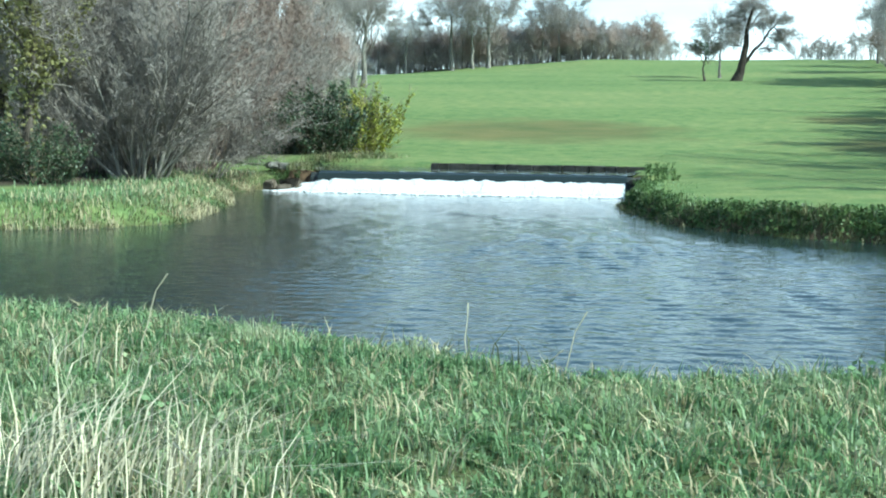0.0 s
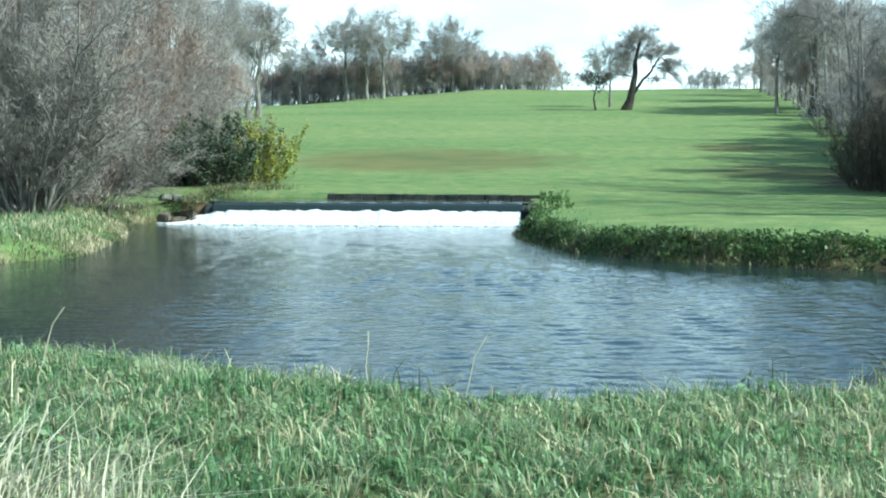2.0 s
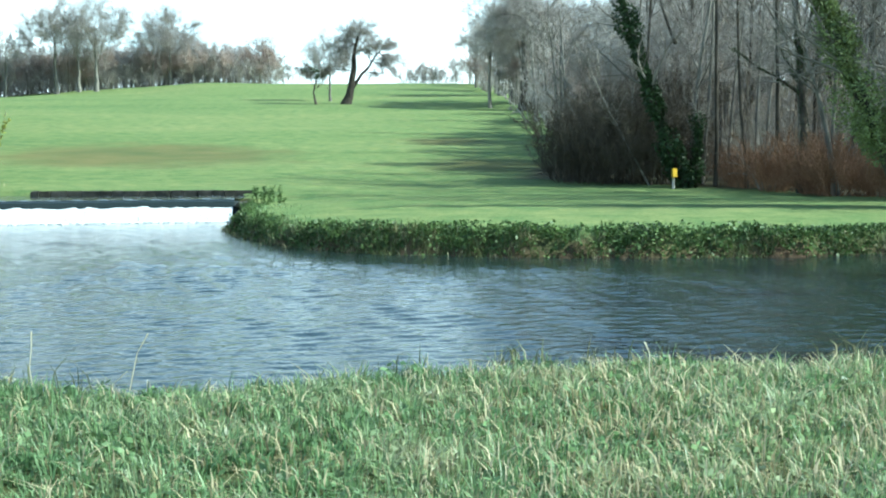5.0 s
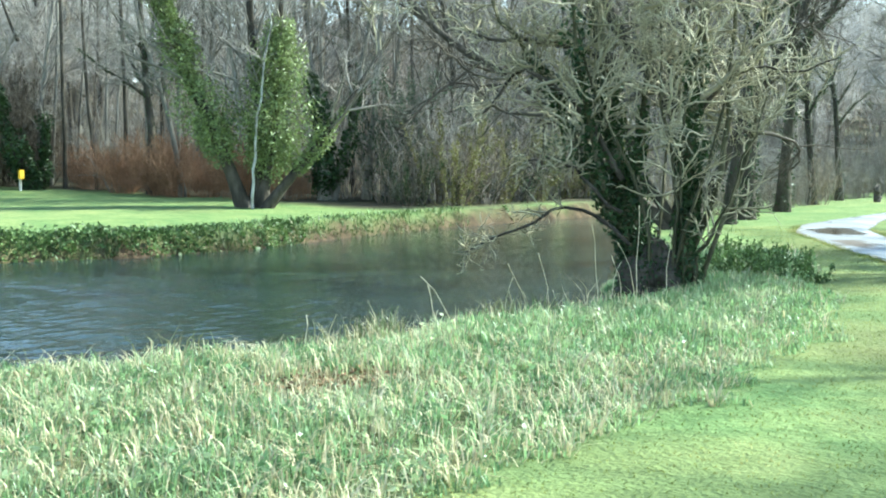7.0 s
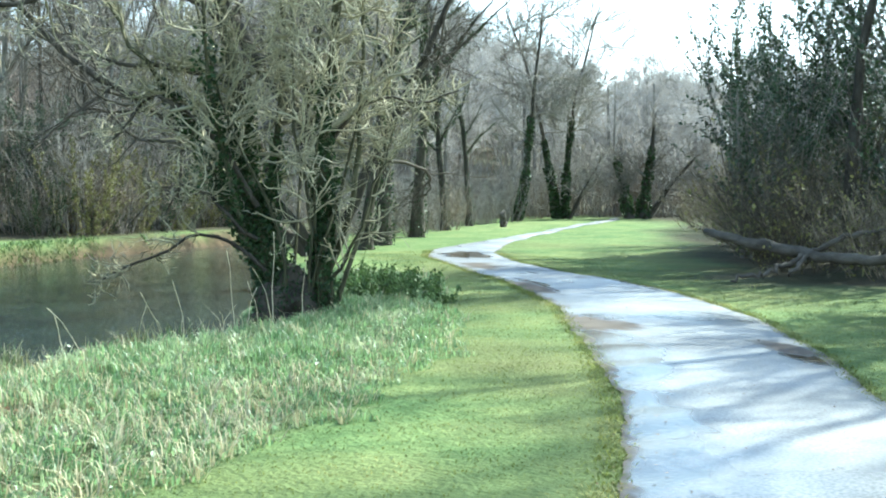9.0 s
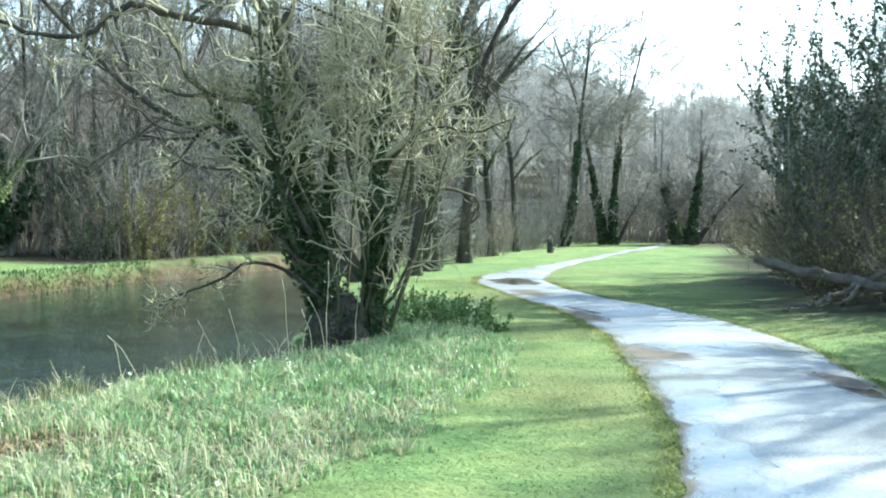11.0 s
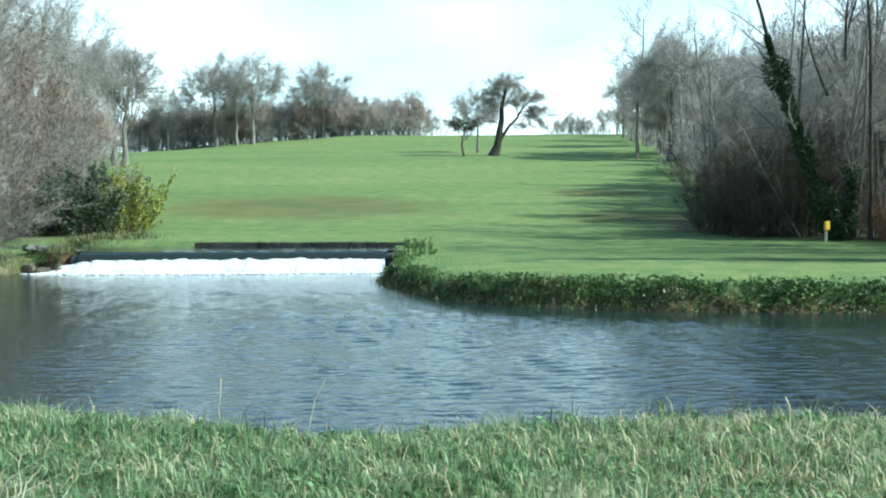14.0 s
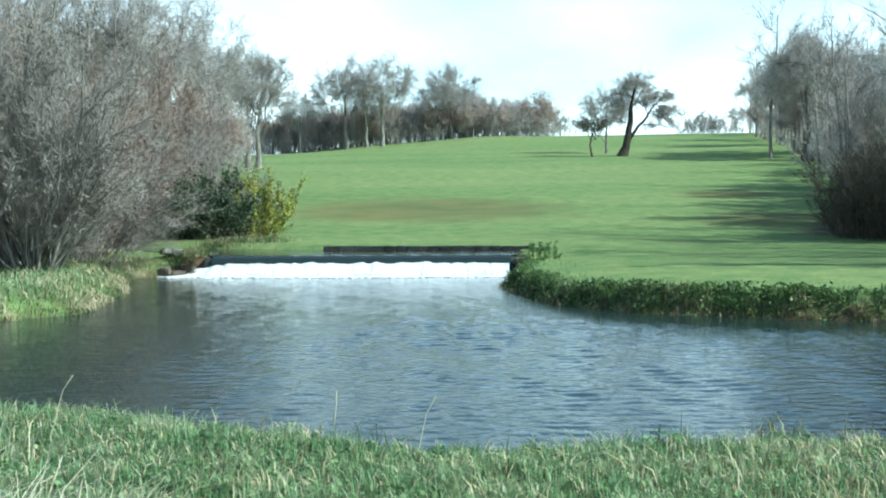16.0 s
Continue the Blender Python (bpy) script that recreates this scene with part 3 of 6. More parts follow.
for cx, cy, rx, ry, turn in ((12.5, 6.45, 0.42, 0.9, -42), (10.4, 5.1, 0.5, 1.2, -56), (9.8, 4.75, 0.32, 1.5, -58), (7.9, 3.7, 0.25, 1.1, -60), (11.4, 3.85, 0.22, 0.7, -52), (16.2, 9.4, 0.2, 1.4, -46), (18.0, 8.7, 0.16, 1.2, -44), (22.5, 14.9, 0.5, 1.6, -50)):
    c, sn = math.cos(radians(turn)), math.sin(radians(turn))
    u, v = (px - cx) * c + (py - cy) * sn, -(px - cx) * sn + (py - cy) * c
    wet = np.maximum(wet, 1 - step(np.hypot(u / rx, v / ry) + 0.35 * wobble(px, py, 3.1, cx) + 0.2 * wobble(px, py, 8.0, cy), 0.65, 1.15))
path_edge = np.tile(across, NP)
soggy = (1 - step(path_edge + 0.14 * wobble(px, py, 1.6, 2) + 0.1 * wobble(px, py, 5.0, 1) + 0.06 * wobble(px, py, 11.0, 3), 0.1, 0.26)) * step(px, 5.0, 6.0) * (1 - step(px, 11.5, 13.5))
wet = np.maximum(wet, soggy)
a = path_mesh.attributes.new("puddle", "FLOAT", "POINT")
a.data.foreach_set("value", wet.astype(np.float32))
mud = np.zeros(NP * NA)
for cx, cy, rx, ry, turn in ((12.3, 6.35, 0.4, 0.75, -42), (16.0, 9.3, 0.25, 1.2, -46), (18.3, 9.0, 0.2, 1.0, -44), (11.6, 3.95, 0.22, 0.6, -52), (19.6, 12.6, 0.4, 1.2, -50)):
    c, sn = math.cos(radians(turn)), math.sin(radians(turn))
    u, v = (px - cx) * c + (py - cy) * sn, -(px - cx) * sn + (py - cy) * c
    mud = np.maximum(mud, 1 - step(np.hypot(u / rx, v / ry) + 0.35 * wobble(px, py, 3.7, cx) + 0.25 * wobble(px, py, 9.0, cy), 0.6, 1.1))
rim = np.minimum(path_edge, 1 - path_edge)
mud = np.maximum(mud, (1 - step(rim + 0.03 * wobble(px, py, 4.0, 1) + 0.02 * wobble(px, py, 13.0, 2), 0.005, 0.045)) * 0.8)
a = path_mesh.attributes.new("mud", "FLOAT", "POINT")
a.data.foreach_set("value", mud.astype(np.float32))
tagged(new("path", path_mesh), "winding wet grey gravel footpath with puddles", "path", kind="structure")

# ---- trees ----
def tube(points, radii, sides, out_v, out_f, base):
    points = np.asarray(points)
    tang = np.gradient(points, axis=0)
    tang /= np.linalg.norm(tang, axis=1)[:, None] + 1e-9
    ref = np.array([0.0, 0, 1]) if abs(tang[0][2]) < 0.9 else np.array([1.0, 0, 0])
    u = np.cross(tang, ref)
    u /= np.linalg.norm(u, axis=1)[:, None] + 1e-9
    v = np.cross(tang, u)
    ang = np.arange(sides) * 2 * np.pi / sides
    ring = points[:, None] + np.asarray(radii)[:, None, None] * (np.cos(ang)[None, :, None] * u[:, None] + np.sin(ang)[None, :, None] * v[:, None])
    n = len(points)
    i = np.arange(n - 1)[:, None] * sides
    j = np.arange(sides)[None]
    k = (j + 1) % sides
    out_f.append((np.stack([i + j, i + k, i + sides + k, i + sides + j], -1).reshape(-1, 4) + base))
    out_v.append(ring.reshape(-1, 3))
    return base + n * sides


def grow(rng, start, heading, length, radius, spec, level, out):
    """Adds a branch and, by the rules in spec, its children to out: rows of (level, points, radii)."""
    rule = spec[level]
    n = max(3, int(rule.get("n", 6)))
    pts, d = [np.array(start, dtype=float)], np.array(heading, dtype=float)
    d /= np.linalg.norm(d)
    seg = length / (n - 1)
    for _ in range(n - 1):
        d = d + rng.normal(0, rule["bend"], 3) + np.array([0, 0, rule["up"]])
        d /= np.linalg.norm(d)
        pts.append(pts[-1] + d * seg)
    pts = np.array(pts)
    k = np.linspace(0, 1, n)
    radii = np.maximum(radius * (1 - k * (1 - rule["tip"])), rule["least"])
    if level == 0 and rule.get("flare", 0):
        radii = radii * (1 + rule["flare"] * np.exp(-k * 14))
    out.append((level, pts, radii))
    branch(rng, pts, radii, length, spec, level, out)


def branch(rng, pts, radii, length, spec, level, out):
    """Adds the children of a branch that runs along pts."""
    n = len(pts)
    if level + 1 >= len(spec):
        return
    child = spec[level + 1]
    count = max(1, int(round(child["count"] * rng.uniform(0.75, 1.25))))
    for c in range(count):
        f = rng.uniform(child["from"], 1.0) if c else 0.97
        f = min(f, 0.98)
        i = min(int(f * (n - 1)), n - 2)
        w = f * (n - 1) - i
        p = pts[i] * (1 - w) + pts[i + 1] * w
        along = pts[i + 1] - pts[i]
        along /= np.linalg.norm(along)
        side = rng.normal(0, 1, 3)
        side -= along * side.dot(along)
        side /= np.linalg.norm(side) + 1e-9
        a = radians(child["angle"] * rng.uniform(0.6, 1.35))
        if c == 0:
            a *= 0.3
        r = radii[i] * (1 - w) + radii[i + 1] * w
        grow(rng, p, along * math.cos(a) + side * math.sin(a), child["length"] * length * rng.uniform(0.6, 1.2) * (1.15 - 0.55 * f * child.get("short", 1)), r * child["thin"], spec, level + 1, out)


def skeleton_mesh(name, rows, lo, hi, mat, sprays=None):
    """Tubes for the levels lo to hi, and the finest twigs: sprays = (generator, level from which they grow, twigs a metre, length, width)."""
    vs, fs, base = [], [], 0
    for level, pts, radii in rows:
        if lo <= level <= hi:
            base = tube(pts, radii, 8 if radii[0] > 0.12 else (5 if radii[0] > 0.04 else 3), vs, fs, base)
    if sprays:
        q = spray(rows, *sprays)
        vs.append(q.reshape(-1, 3))
        fs.append(np.arange(q.shape[0] * 4).reshape(-1, 4) + base)
    return mesh_np(name, np.concatenate(vs), np.concatenate(fs), mat, smooth=True)


def spray(rows, srng, least, per_metre, length, width, wild=0.55):
    """The finest twigs as slim pointed faces, in two orders."""
    a = np.concatenate([pts[:-1] for level, pts, _ in rows if level >= least])
    b = np.concatenate([pts[1:] for level, pts, _ in rows if level >= least])
    made = []
    for order, (count, size) in enumerate(((per_metre, length), (2.0, length * 0.6))):
        lens = np.linalg.norm(b - a, axis=1)
        n = int(lens.sum() * count) if order == 0 else int(len(a) * count)
        pick = srng.choice(len(a), n, p=lens / lens.sum())
        along = (b - a)[pick] / (lens[pick][:, None] + 1e-9)
        o = a[pick] + (b - a)[pick] * srng.uniform(0.1, 1.0, (n, 1))
        d = along + srng.normal(0, wild, (n, 3)) + np.array([0, 0, 0.12])
        d /= np.linalg.norm(d, axis=1)[:, None]
        size_n = (size * srng.uniform(0.5, 1.3, n))[:, None]
        w = np.cross(d, srng.normal(0, 1, (n, 3)))
        w *= width * (0.5 if order == 0 else 0.4) / (np.linalg.norm(w, axis=1)[:, None] + 1e-9)
        bend = srng.normal(0, 0.06, (n, 3)) * size_n
        tip = o + d * size_n
        mid = (o + tip) / 2 + bend
        made.append(np.stack([o, mid + w, tip, mid - w], 1))
        a, b = o, tip
    return np.concatenate(made)


def leaf_mesh(name, rng, centres, size, mat, flat=0.0):
    """One small pointed leaf quad for each centre, turned at random."""
    n = len(centres)
    u = rng.normal(0, 1, (n, 3))
    u[:, 2] *= 1 - flat
    u /= np.linalg.norm(u, axis=1)[:, None]
    v = np.cross(u, rng.normal(0, 1, (n, 3)))
    v[:, 2] *= 1 - flat
    v /= np.linalg.norm(v, axis=1)[:, None]
    s = size * rng.uniform(0.6, 1.3, n)[:, None]
    quad = np.stack([centres - u * s, centres - v * s * 0.6, centres + u * s, centres + v * s * 0.6], 1)
    return mesh_np(name, quad.reshape(-1, 3), np.arange(4 * n).reshape(n, 4), mat)


def along_rows(rng, rows, level_max, count, spread, z0=0.0, z1=1e9, power=1.0):
    """Points scattered round the limbs, for ivy."""
    segs = []
    for level, pts, radii in rows:
        if level <= level_max:
            for i in range(len(pts) - 1):
                mid = (pts[i][2] + pts[i + 1][2]) / 2
                if z0 <= mid <= z1:
                    segs.append((pts[i], pts[i + 1], radii[i]))
    lens = np.array([np.linalg.norm(b - a) * (r + 0.15) ** power for a, b, r in segs])
    pick = rng.choice(len(segs), count, p=lens / lens.sum())
    a, b, r = np.array([s[0] for s in segs])[pick], np.array([s[1] for s in segs])[pick], np.array([s[2] for s in segs])[pick]
    off = rng.normal(0, 1, (count, 3))
    off /= np.linalg.norm(off, axis=1)[:, None]
    clump = 0.6 + 0.5 * np.sin(pick * 2.4) + 0.25 * np.sin(pick * 7.7)
    return a + (b - a) * rng.uniform(0, 1, (count, 1)) + off * (r + spread * clump * rng.uniform(0.2, 1.0, count) ** 0.7)[:, None]


TALL = [dict(n=10, bend=0.06, up=0.02, tip=0.25, least=0.03, flare=0.5), dict(n=6, bend=0.12, up=0.05, tip=0.3, least=0.018, count=16, angle=42, length=0.30, thin=0.5, **{"from": 0.3}),
        dict(n=4, bend=0.16, up=0.04, tip=0.4, least=0.012, count=6, angle=40, length=0.55, thin=0.55, **{"from": 0.15})]


def tree(name, label, seed, spec, height_, radius, heading=(0, 0, 1), bark=BARK, twig=TWIG, split=1, category="tree", group="", ivy=0, ivy_top=8.0, ivy_spread=0.25, ivy_size=0.09, ivy_mat=IVY, sprays=(3.8, 0.8, 0.024)):
    rng = np.random.default_rng(seed)
    rows = []
    grow(rng, (0, 0, -0.15), heading, height_, radius, spec, 0, rows)
    ob = thing(name, label, category, group)
    trunk = part("trunk", skeleton_mesh("trunk", rows, 0, split, bark), ob)
    part("crown", skeleton_mesh("crown", rows, split + 1, 9, twig, (rng, len(spec) - 1, *sprays)), ob, "bare leafless twigs")
    if ivy:
        part("ivy", leaf_mesh("ivy", rng, along_rows(rng, rows, 1, ivy, ivy_spread, 0, ivy_top), ivy_size, ivy_mat), trunk, "evergreen ivy round the trunk")
    return ob


def arch(drng, start, goal, n, lift=0.16, jitter=0.03):
    """A limb that rises and arches over from start to goal."""
    reach = np.linalg.norm(goal - start)
    turn = start + (goal - start) * 0.45 + np.array([0, 0, lift * reach]) + drng.normal(0, 0.08 * reach, 3)
    t = np.linspace(0, 1, n)[:, None]
    pts = (1 - t) ** 2 * start + 2 * t * (1 - t) * turn + t ** 2 * goal
    pts[1:-1] += drng.normal(0, jitter * reach, (n - 2, 3))
    return pts


def smooth_line(points, n):
    points = np.array(points, dtype=float)
    k = np.linspace(0, len(points) - 1, n)
    return np.stack([np.interp(k, range(len(points)), points[:, i]) for i in range(3)], 1)


def dome_rows(drng, trunk, radius, crowns, sub=5, least=0.02, limb=0.2):
    """A trunk along the given points and crowns (centre, radii, limbs, fraction of the trunk where they start[, stem]):
    a few boughs fork from the trunk, and lesser limbs leave the nearest bough and arch out to fill a dome."""
    n = 9
    stems = [smooth_line(t, n) for t in (trunk if isinstance(trunk[0][0], tuple) else [trunk])]
    rows = []
    for i, line in enumerate(stems):
        line[1:-1] += drng.normal(0, radius * 0.18, (n - 2, 3))
        rows.append((0, line, radius * (1 if i == 0 else 0.45) * np.linspace(1, 0.3, n) * (1 + (0.45 if i == 0 else 0) * np.exp(-np.linspace(0, 14, n)))))
    for centre, radii, limbs, f0, *which in crowns:
        line = stems[which[0] if which else 0]
        centre, radii = np.array(centre, dtype=float), np.array(radii, dtype=float)
        boughs = []
        for k in range(limbs):
            d = drng.normal(0, 1, 3)
            d[2] = abs(d[2]) * 0.9 - 0.3
            d /= np.linalg.norm(d)
            goal = centre + d * radii * drng.uniform(0.35, 1.0) ** 0.45
            main = k < max(3, limbs // 6)
            if main:
                f = (f0 + (1 - f0) * (k + drng.uniform(0, 1)) / max(3, limbs // 6)) * (n - 1)
                i = min(int(f), n - 2)
                start = line[i] + (line[i + 1] - line[i]) * (f - i)
                pts = arch(drng, start, goal, 8)
                boughs.append(pts)
                thick = radius * limb * drng.uniform(0.8, 1.25)
            else:
                bough = min(boughs, key=lambda b: np.linalg.norm(b[-1] - goal) + drng.uniform(0, 0.5) * radii.mean())
                start = bough[drng.integers(2, 6)]
                pts = arch(drng, start, goal, 6, 0.1)
                thick = radius * limb * drng.uniform(0.25, 0.5)
            m = len(pts)
            rows.append((1, pts, np.maximum(thick * np.linspace(1, 0.2, m), least)))
            for _ in range(sub):
                q = drng.uniform(0.3, 1.0) * (m - 1)
                j = min(int(q), m - 2)
                p = pts[j] + (pts[j + 1] - pts[j]) * (q - j)
                out = (p - centre) / radii
                out = 0.7 * out / (np.linalg.norm(out) + 1e-6) + drng.normal(0, 0.6, 3)
                out /= np.linalg.norm(out)
                size = 0.24 * radii.mean() * drng.uniform(0.5, 1.2)
                bent = drng.normal(0, 0.16, 3) * size
                rows.append((2, np.array([p, p + out * size * 0.5 + bent, p + out * size]), np.full(3, least * 0.7)))
    return rows


def dome_tree(name, label, seed, trunk, radius, crowns, sub=5, bark=BARK, twig=TWIG, sprays=(7, 0.8, 0.035), group="", least=0.02, limb=0.2, fork=None):
    drng = np.random.default_rng(seed)
    rows = dome_rows(drng, trunk, radius, crowns, sub, least, limb)
    ob = thing(name, label, "tree", group)
    for row in rows:
        if row[0] == 0:
            part("trunk", skeleton_mesh("trunk", [row], 0, 0, bark), ob)
    tagged(part("branchwork", skeleton_mesh("branchwork", rows, 1, 1, bark if fork is None else fork), ob), kind="stuff")
    part("crown", skeleton_mesh("crown", rows, 2, 9, twig, (drng, 2, *sprays)), ob, "fine bare twigs")
    return ob


def shrub(name, label, seed, stems, reach, twig, lean=0.5, radius=0.02, count=7, category="shrub", group="", leaves=0, leaf_size=0.06, leaf_mat=LEAF_DARK, up=0.06, third=7, base=0.5, fine=(0.45, 0.011), stem_mat=None, wild=0.65, rounded=0):
    """Many stems that spring from one stool, with twigs, and leaves where it has them."""
    rng = np.random.default_rng(seed)
    spec = [dict(n=6, bend=0.09, up=up, tip=0.35, least=0.009), dict(n=4, bend=0.14, up=0.03, tip=0.4, least=0.007, count=count, angle=30, length=0.45, thin=0.6, **{"from": 0.2})]
    rows = []
    for _ in range(stems):
        a, r = rng.uniform(0, 2 * np.pi), base * math.sqrt(rng.uniform(0, 1))
        out = rng.uniform(0.05, lean)
        grow(rng, (r * math.cos(a), r * math.sin(a), -0.1), (out * math.cos(a + rng.normal(0, 0.4)), out * math.sin(a + rng.normal(0, 0.4)), 1), reach * rng.uniform(0.6, 1.1) * (1 - rounded * 0.32 * out / lean), radius * rng.uniform(0.7, 1.3), spec, 0, rows)
    ob = thing(name, label, category, group)
    if stems <= 9 and reach > 1:
        for row in rows:
            if row[0] == 0:
                part("stem", skeleton_mesh("stem", [row], 0, 0, twig), ob)
    else:
        tagged(part("stool", skeleton_mesh("stool", rows, 0, 0, stem_mat or twig), ob), kind="stuff")
    tagged(part("crown", skeleton_mesh("crown", rows, 1, 1, twig, (rng, 1, third, fine[0], fine[1], wild)), ob), kind="stuff")
    if leaves:
        part("foliage", leaf_mesh("foliage", rng, along_rows(rng, rows, 2, leaves, leaf_size * 2.5, 0.0, 99, 0.2), leaf_size, leaf_mat), ob)
    return ob


def put(ob, x, y, turn=0.0, size=1.0, tilt=(0, 0), sink=0.0):
    z = float(height([x], [y])[0])
    ob.matrix_basis = pose(x, y, z - sink, tilt[0], tilt[1], turn) @ Matrix.Diagonal((size, size, size, 1))
    return ob


def again(ob, x, y, turn=0.0, size=1.0, tilt=(0, 0), sink=0.0):
    z = float(height([x], [y])[0])
    o = copy_thing(ob, Matrix.Identity(4))
    o.matrix_basis = pose(x, y, z - sink, tilt[0], tilt[1], turn) @ Matrix.Diagonal((size, size, size, 1))
    return o


rng = np.random.default_rng(5)

# the wood beyond the pond and the belt beside the path
tall_kinds = [tree("woodland_tree", "tall slender leafless woodland tree with grey bark", 10 + i, TALL, 15 + i % 3, 0.15 + 0.03 * (i % 2), bark=(BARK, BARK_DARK, BARK)[i % 3], group="woodland trees") for i in range(5)]
ivied = [tree("woodland_tree", "tall leafless woodland tree with ivy climbing its trunk", 30 + i, TALL, 16, 0.24, bark=BARK_DARK, group="woodland trees", ivy=3000, ivy_top=9 + i, ivy_spread=0.12, ivy_size=0.06) for i in range(2)]
spread_kinds = [dome_tree("parkland_tree", "broad leafless parkland tree with a domed crown", 50 + i, ((0, 0, -0.2), (0.1, 0, 3), (-0.1 + 0.2 * i, 0.2, 8.0)), 0.3, (((0.2 * i, 0, 8.2), (5.0, 5.0, 4.6 + 0.5 * i), 52, 0.3),), 11, BARK, TWIG_FAR_HAZE, (13, 0.55, 0.026, 0.95), "parkland trees", 0.02, 0.14) for i in range(3)]
scrub_kinds = [shrub("undergrowth_shrub", "tangled leafless brown undergrowth shrub", 70 + i, 13, 2.6 + 0.5 * i, (TWIG_BROWN, TWIG, TWIG_PALE)[i], lean=0.9, count=5, third=4, fine=(0.5, 0.02), group="undergrowth") for i in range(3)]
red_kinds = [shrub("dogwood_shrub", "dense russet dogwood shrub with bare red stems", 80 + i, 34, 2.3, TWIG_RED, lean=0.85, radius=0.012, count=6, third=10, fine=(0.4, 0.014), group="dogwoods", base=0.7) for i in range(2)]


def inside(poly, x, y):
    return float(signed(np.array([(x, y)]), poly)[0])


used = {}


def placed(kinds, *args, **kw):
    """The first of a kind goes to its place; later ones are copies, the kinds in turn."""
    turn = used.get(kinds[0].name, 0)
    used[kinds[0].name] = turn + 1
    return (put if turn < len(kinds) else again)(kinds[turn % len(kinds)], *args, **kw)


def scatter(poly, box, gap, tries, want, margin=0.8):
    pts = []
    cand = np.stack([rng.uniform(box[0], box[1], tries), rng.uniform(box[2], box[3], tries)], 1)
    cand = cand[signed(cand, poly) < -margin]
    for x, y in cand:
        if all((x - a) ** 2 + (y - b) ** 2 > gap * gap for a, b in pts):
            pts.append((x, y))
            if len(pts) >= want:
                break
    return pts


def polar(az, dist):
    return -dist * math.sin(radians(az)), dist * math.cos(radians(az))


def any_turn():
    return rng.uniform(0, 360)


thicket_kinds = [shrub("thicket_sapling", "clump of thin leafless saplings in the wood", 90 + i, 9, 6.5 + i, (TWIG_BROWN, TWIG)[i % 2], lean=0.45, radius=0.035, count=7, third=2.5, fine=(0.5, 0.018), group="thicket saplings", base=0.9) for i in range(3)]
pale_kinds = [tree("woodland_tree", "tall leafless tree with a pale grey airy crown", 40 + i, TALL, 15.5, 0.14, bark=BARK, twig=TWIG_PALE, group="pale trees") for i in range(2)]

FAR_TALL = [dict(n=6, bend=0.04, up=0.02, tip=0.25, least=0.04, flare=0.4), dict(n=4, bend=0.14, up=0.05, tip=0.3, least=0.03, count=11, angle=42, length=0.32, thin=0.5, **{"from": 0.25}),
            dict(n=3, bend=0.16, up=0.04, tip=0.4, least=0.022, count=4, angle=42, length=0.55, thin=0.55, **{"from": 0.15})]
far_kinds = [tree("distant_tree", "distant leafless tree in the woods on the slope", 200 + i, FAR_TALL, 14 + i, 0.2, bark=BARK, twig=(TWIG, TWIG_PALE)[i % 2], group="distant trees", sprays=(3, 1.1, 0.055)) for i in range(4)]

# ---- the wood beyond the pond ----
for i, (x, y) in enumerate(scatter(WOOD, (15, 66, 32, 72), 2.4, 9000, 100)):
    if x > 0.33 * y:
        placed(ivied if i % 8 == 3 else (pale_kinds if i % 5 == 1 else tall_kinds), x, y, any_turn(), rng.uniform(0.6, 0.95), (rng.normal(0, 4), rng.normal(0, 4)))
for i in range(34):
    k = i / 33
    x, y = (21.6 - 2.2 * k, 36 + 20 * k) if i % 2 else (25 + 34 * k, 33.0 + 9.6 * k)
    if i % 2 == 0 or k < 0.35:
        placed(pale_kinds if i % 3 else tall_kinds, x + rng.uniform(0.3, 2.5), y + rng.uniform(-0.2, 1.5), any_turn(), rng.uniform(0.45, 0.85), (rng.normal(0, 5), rng.normal(0, 5)))
for i, (x, y) in enumerate(scatter(WOOD, (18, 90, 72, 240), 8, 3000, 45)):
    if x > 0.33 * y or y > 140:
        placed(far_kinds, x, y, any_turn(), rng.uniform(0.8, 1.1), (rng.normal(0, 3), rng.normal(0, 3)))
for x, y in scatter(WOOD, (14, 70, 32, 75), 2.9, 7000, 105, 1.5):
    if x > 0.31 * y:
        placed(thicket_kinds, x, y, any_turn(), rng.uniform(0.6, 1.0))
for x, y in scatter(WOOD, (14, 70, 31, 64), 1.9, 8000, 120, 0.3):
    placed(scrub_kinds, x, y, any_turn(), rng.uniform(0.3, 0.85))
for i in range(24):
    placed(red_kinds, 21.2 + rng.uniform(0, 1.8) - 0.03 * i, 35.8 + i * 0.72 + rng.uniform(-0.4, 0.4), any_turn(), rng.uniform(0.4, 0.95))

for i in range(46):
    k = i / 45
    placed(scrub_kinds, 24.2 + 38 * k + rng.uniform(-0.5, 0.5), 31.2 + 10.2 * k + rng.uniform(0.2, 2.2), any_turn(), rng.uniform(0.45, 0.95))
for x, y in scatter(np.array([(22.5, 19.8), (24, 21.8), (29, 25.4), (36, 28.2), (46, 31.2), (58, 35), (58, 31.8), (46, 27.8), (36, 24.4), (28, 21.2)]), (22, 58, 19, 35), 1.3, 4000, 60, 0.3):
    placed(scrub_kinds, x, y, any_turn(), rng.uniform(0.35, 0.8))

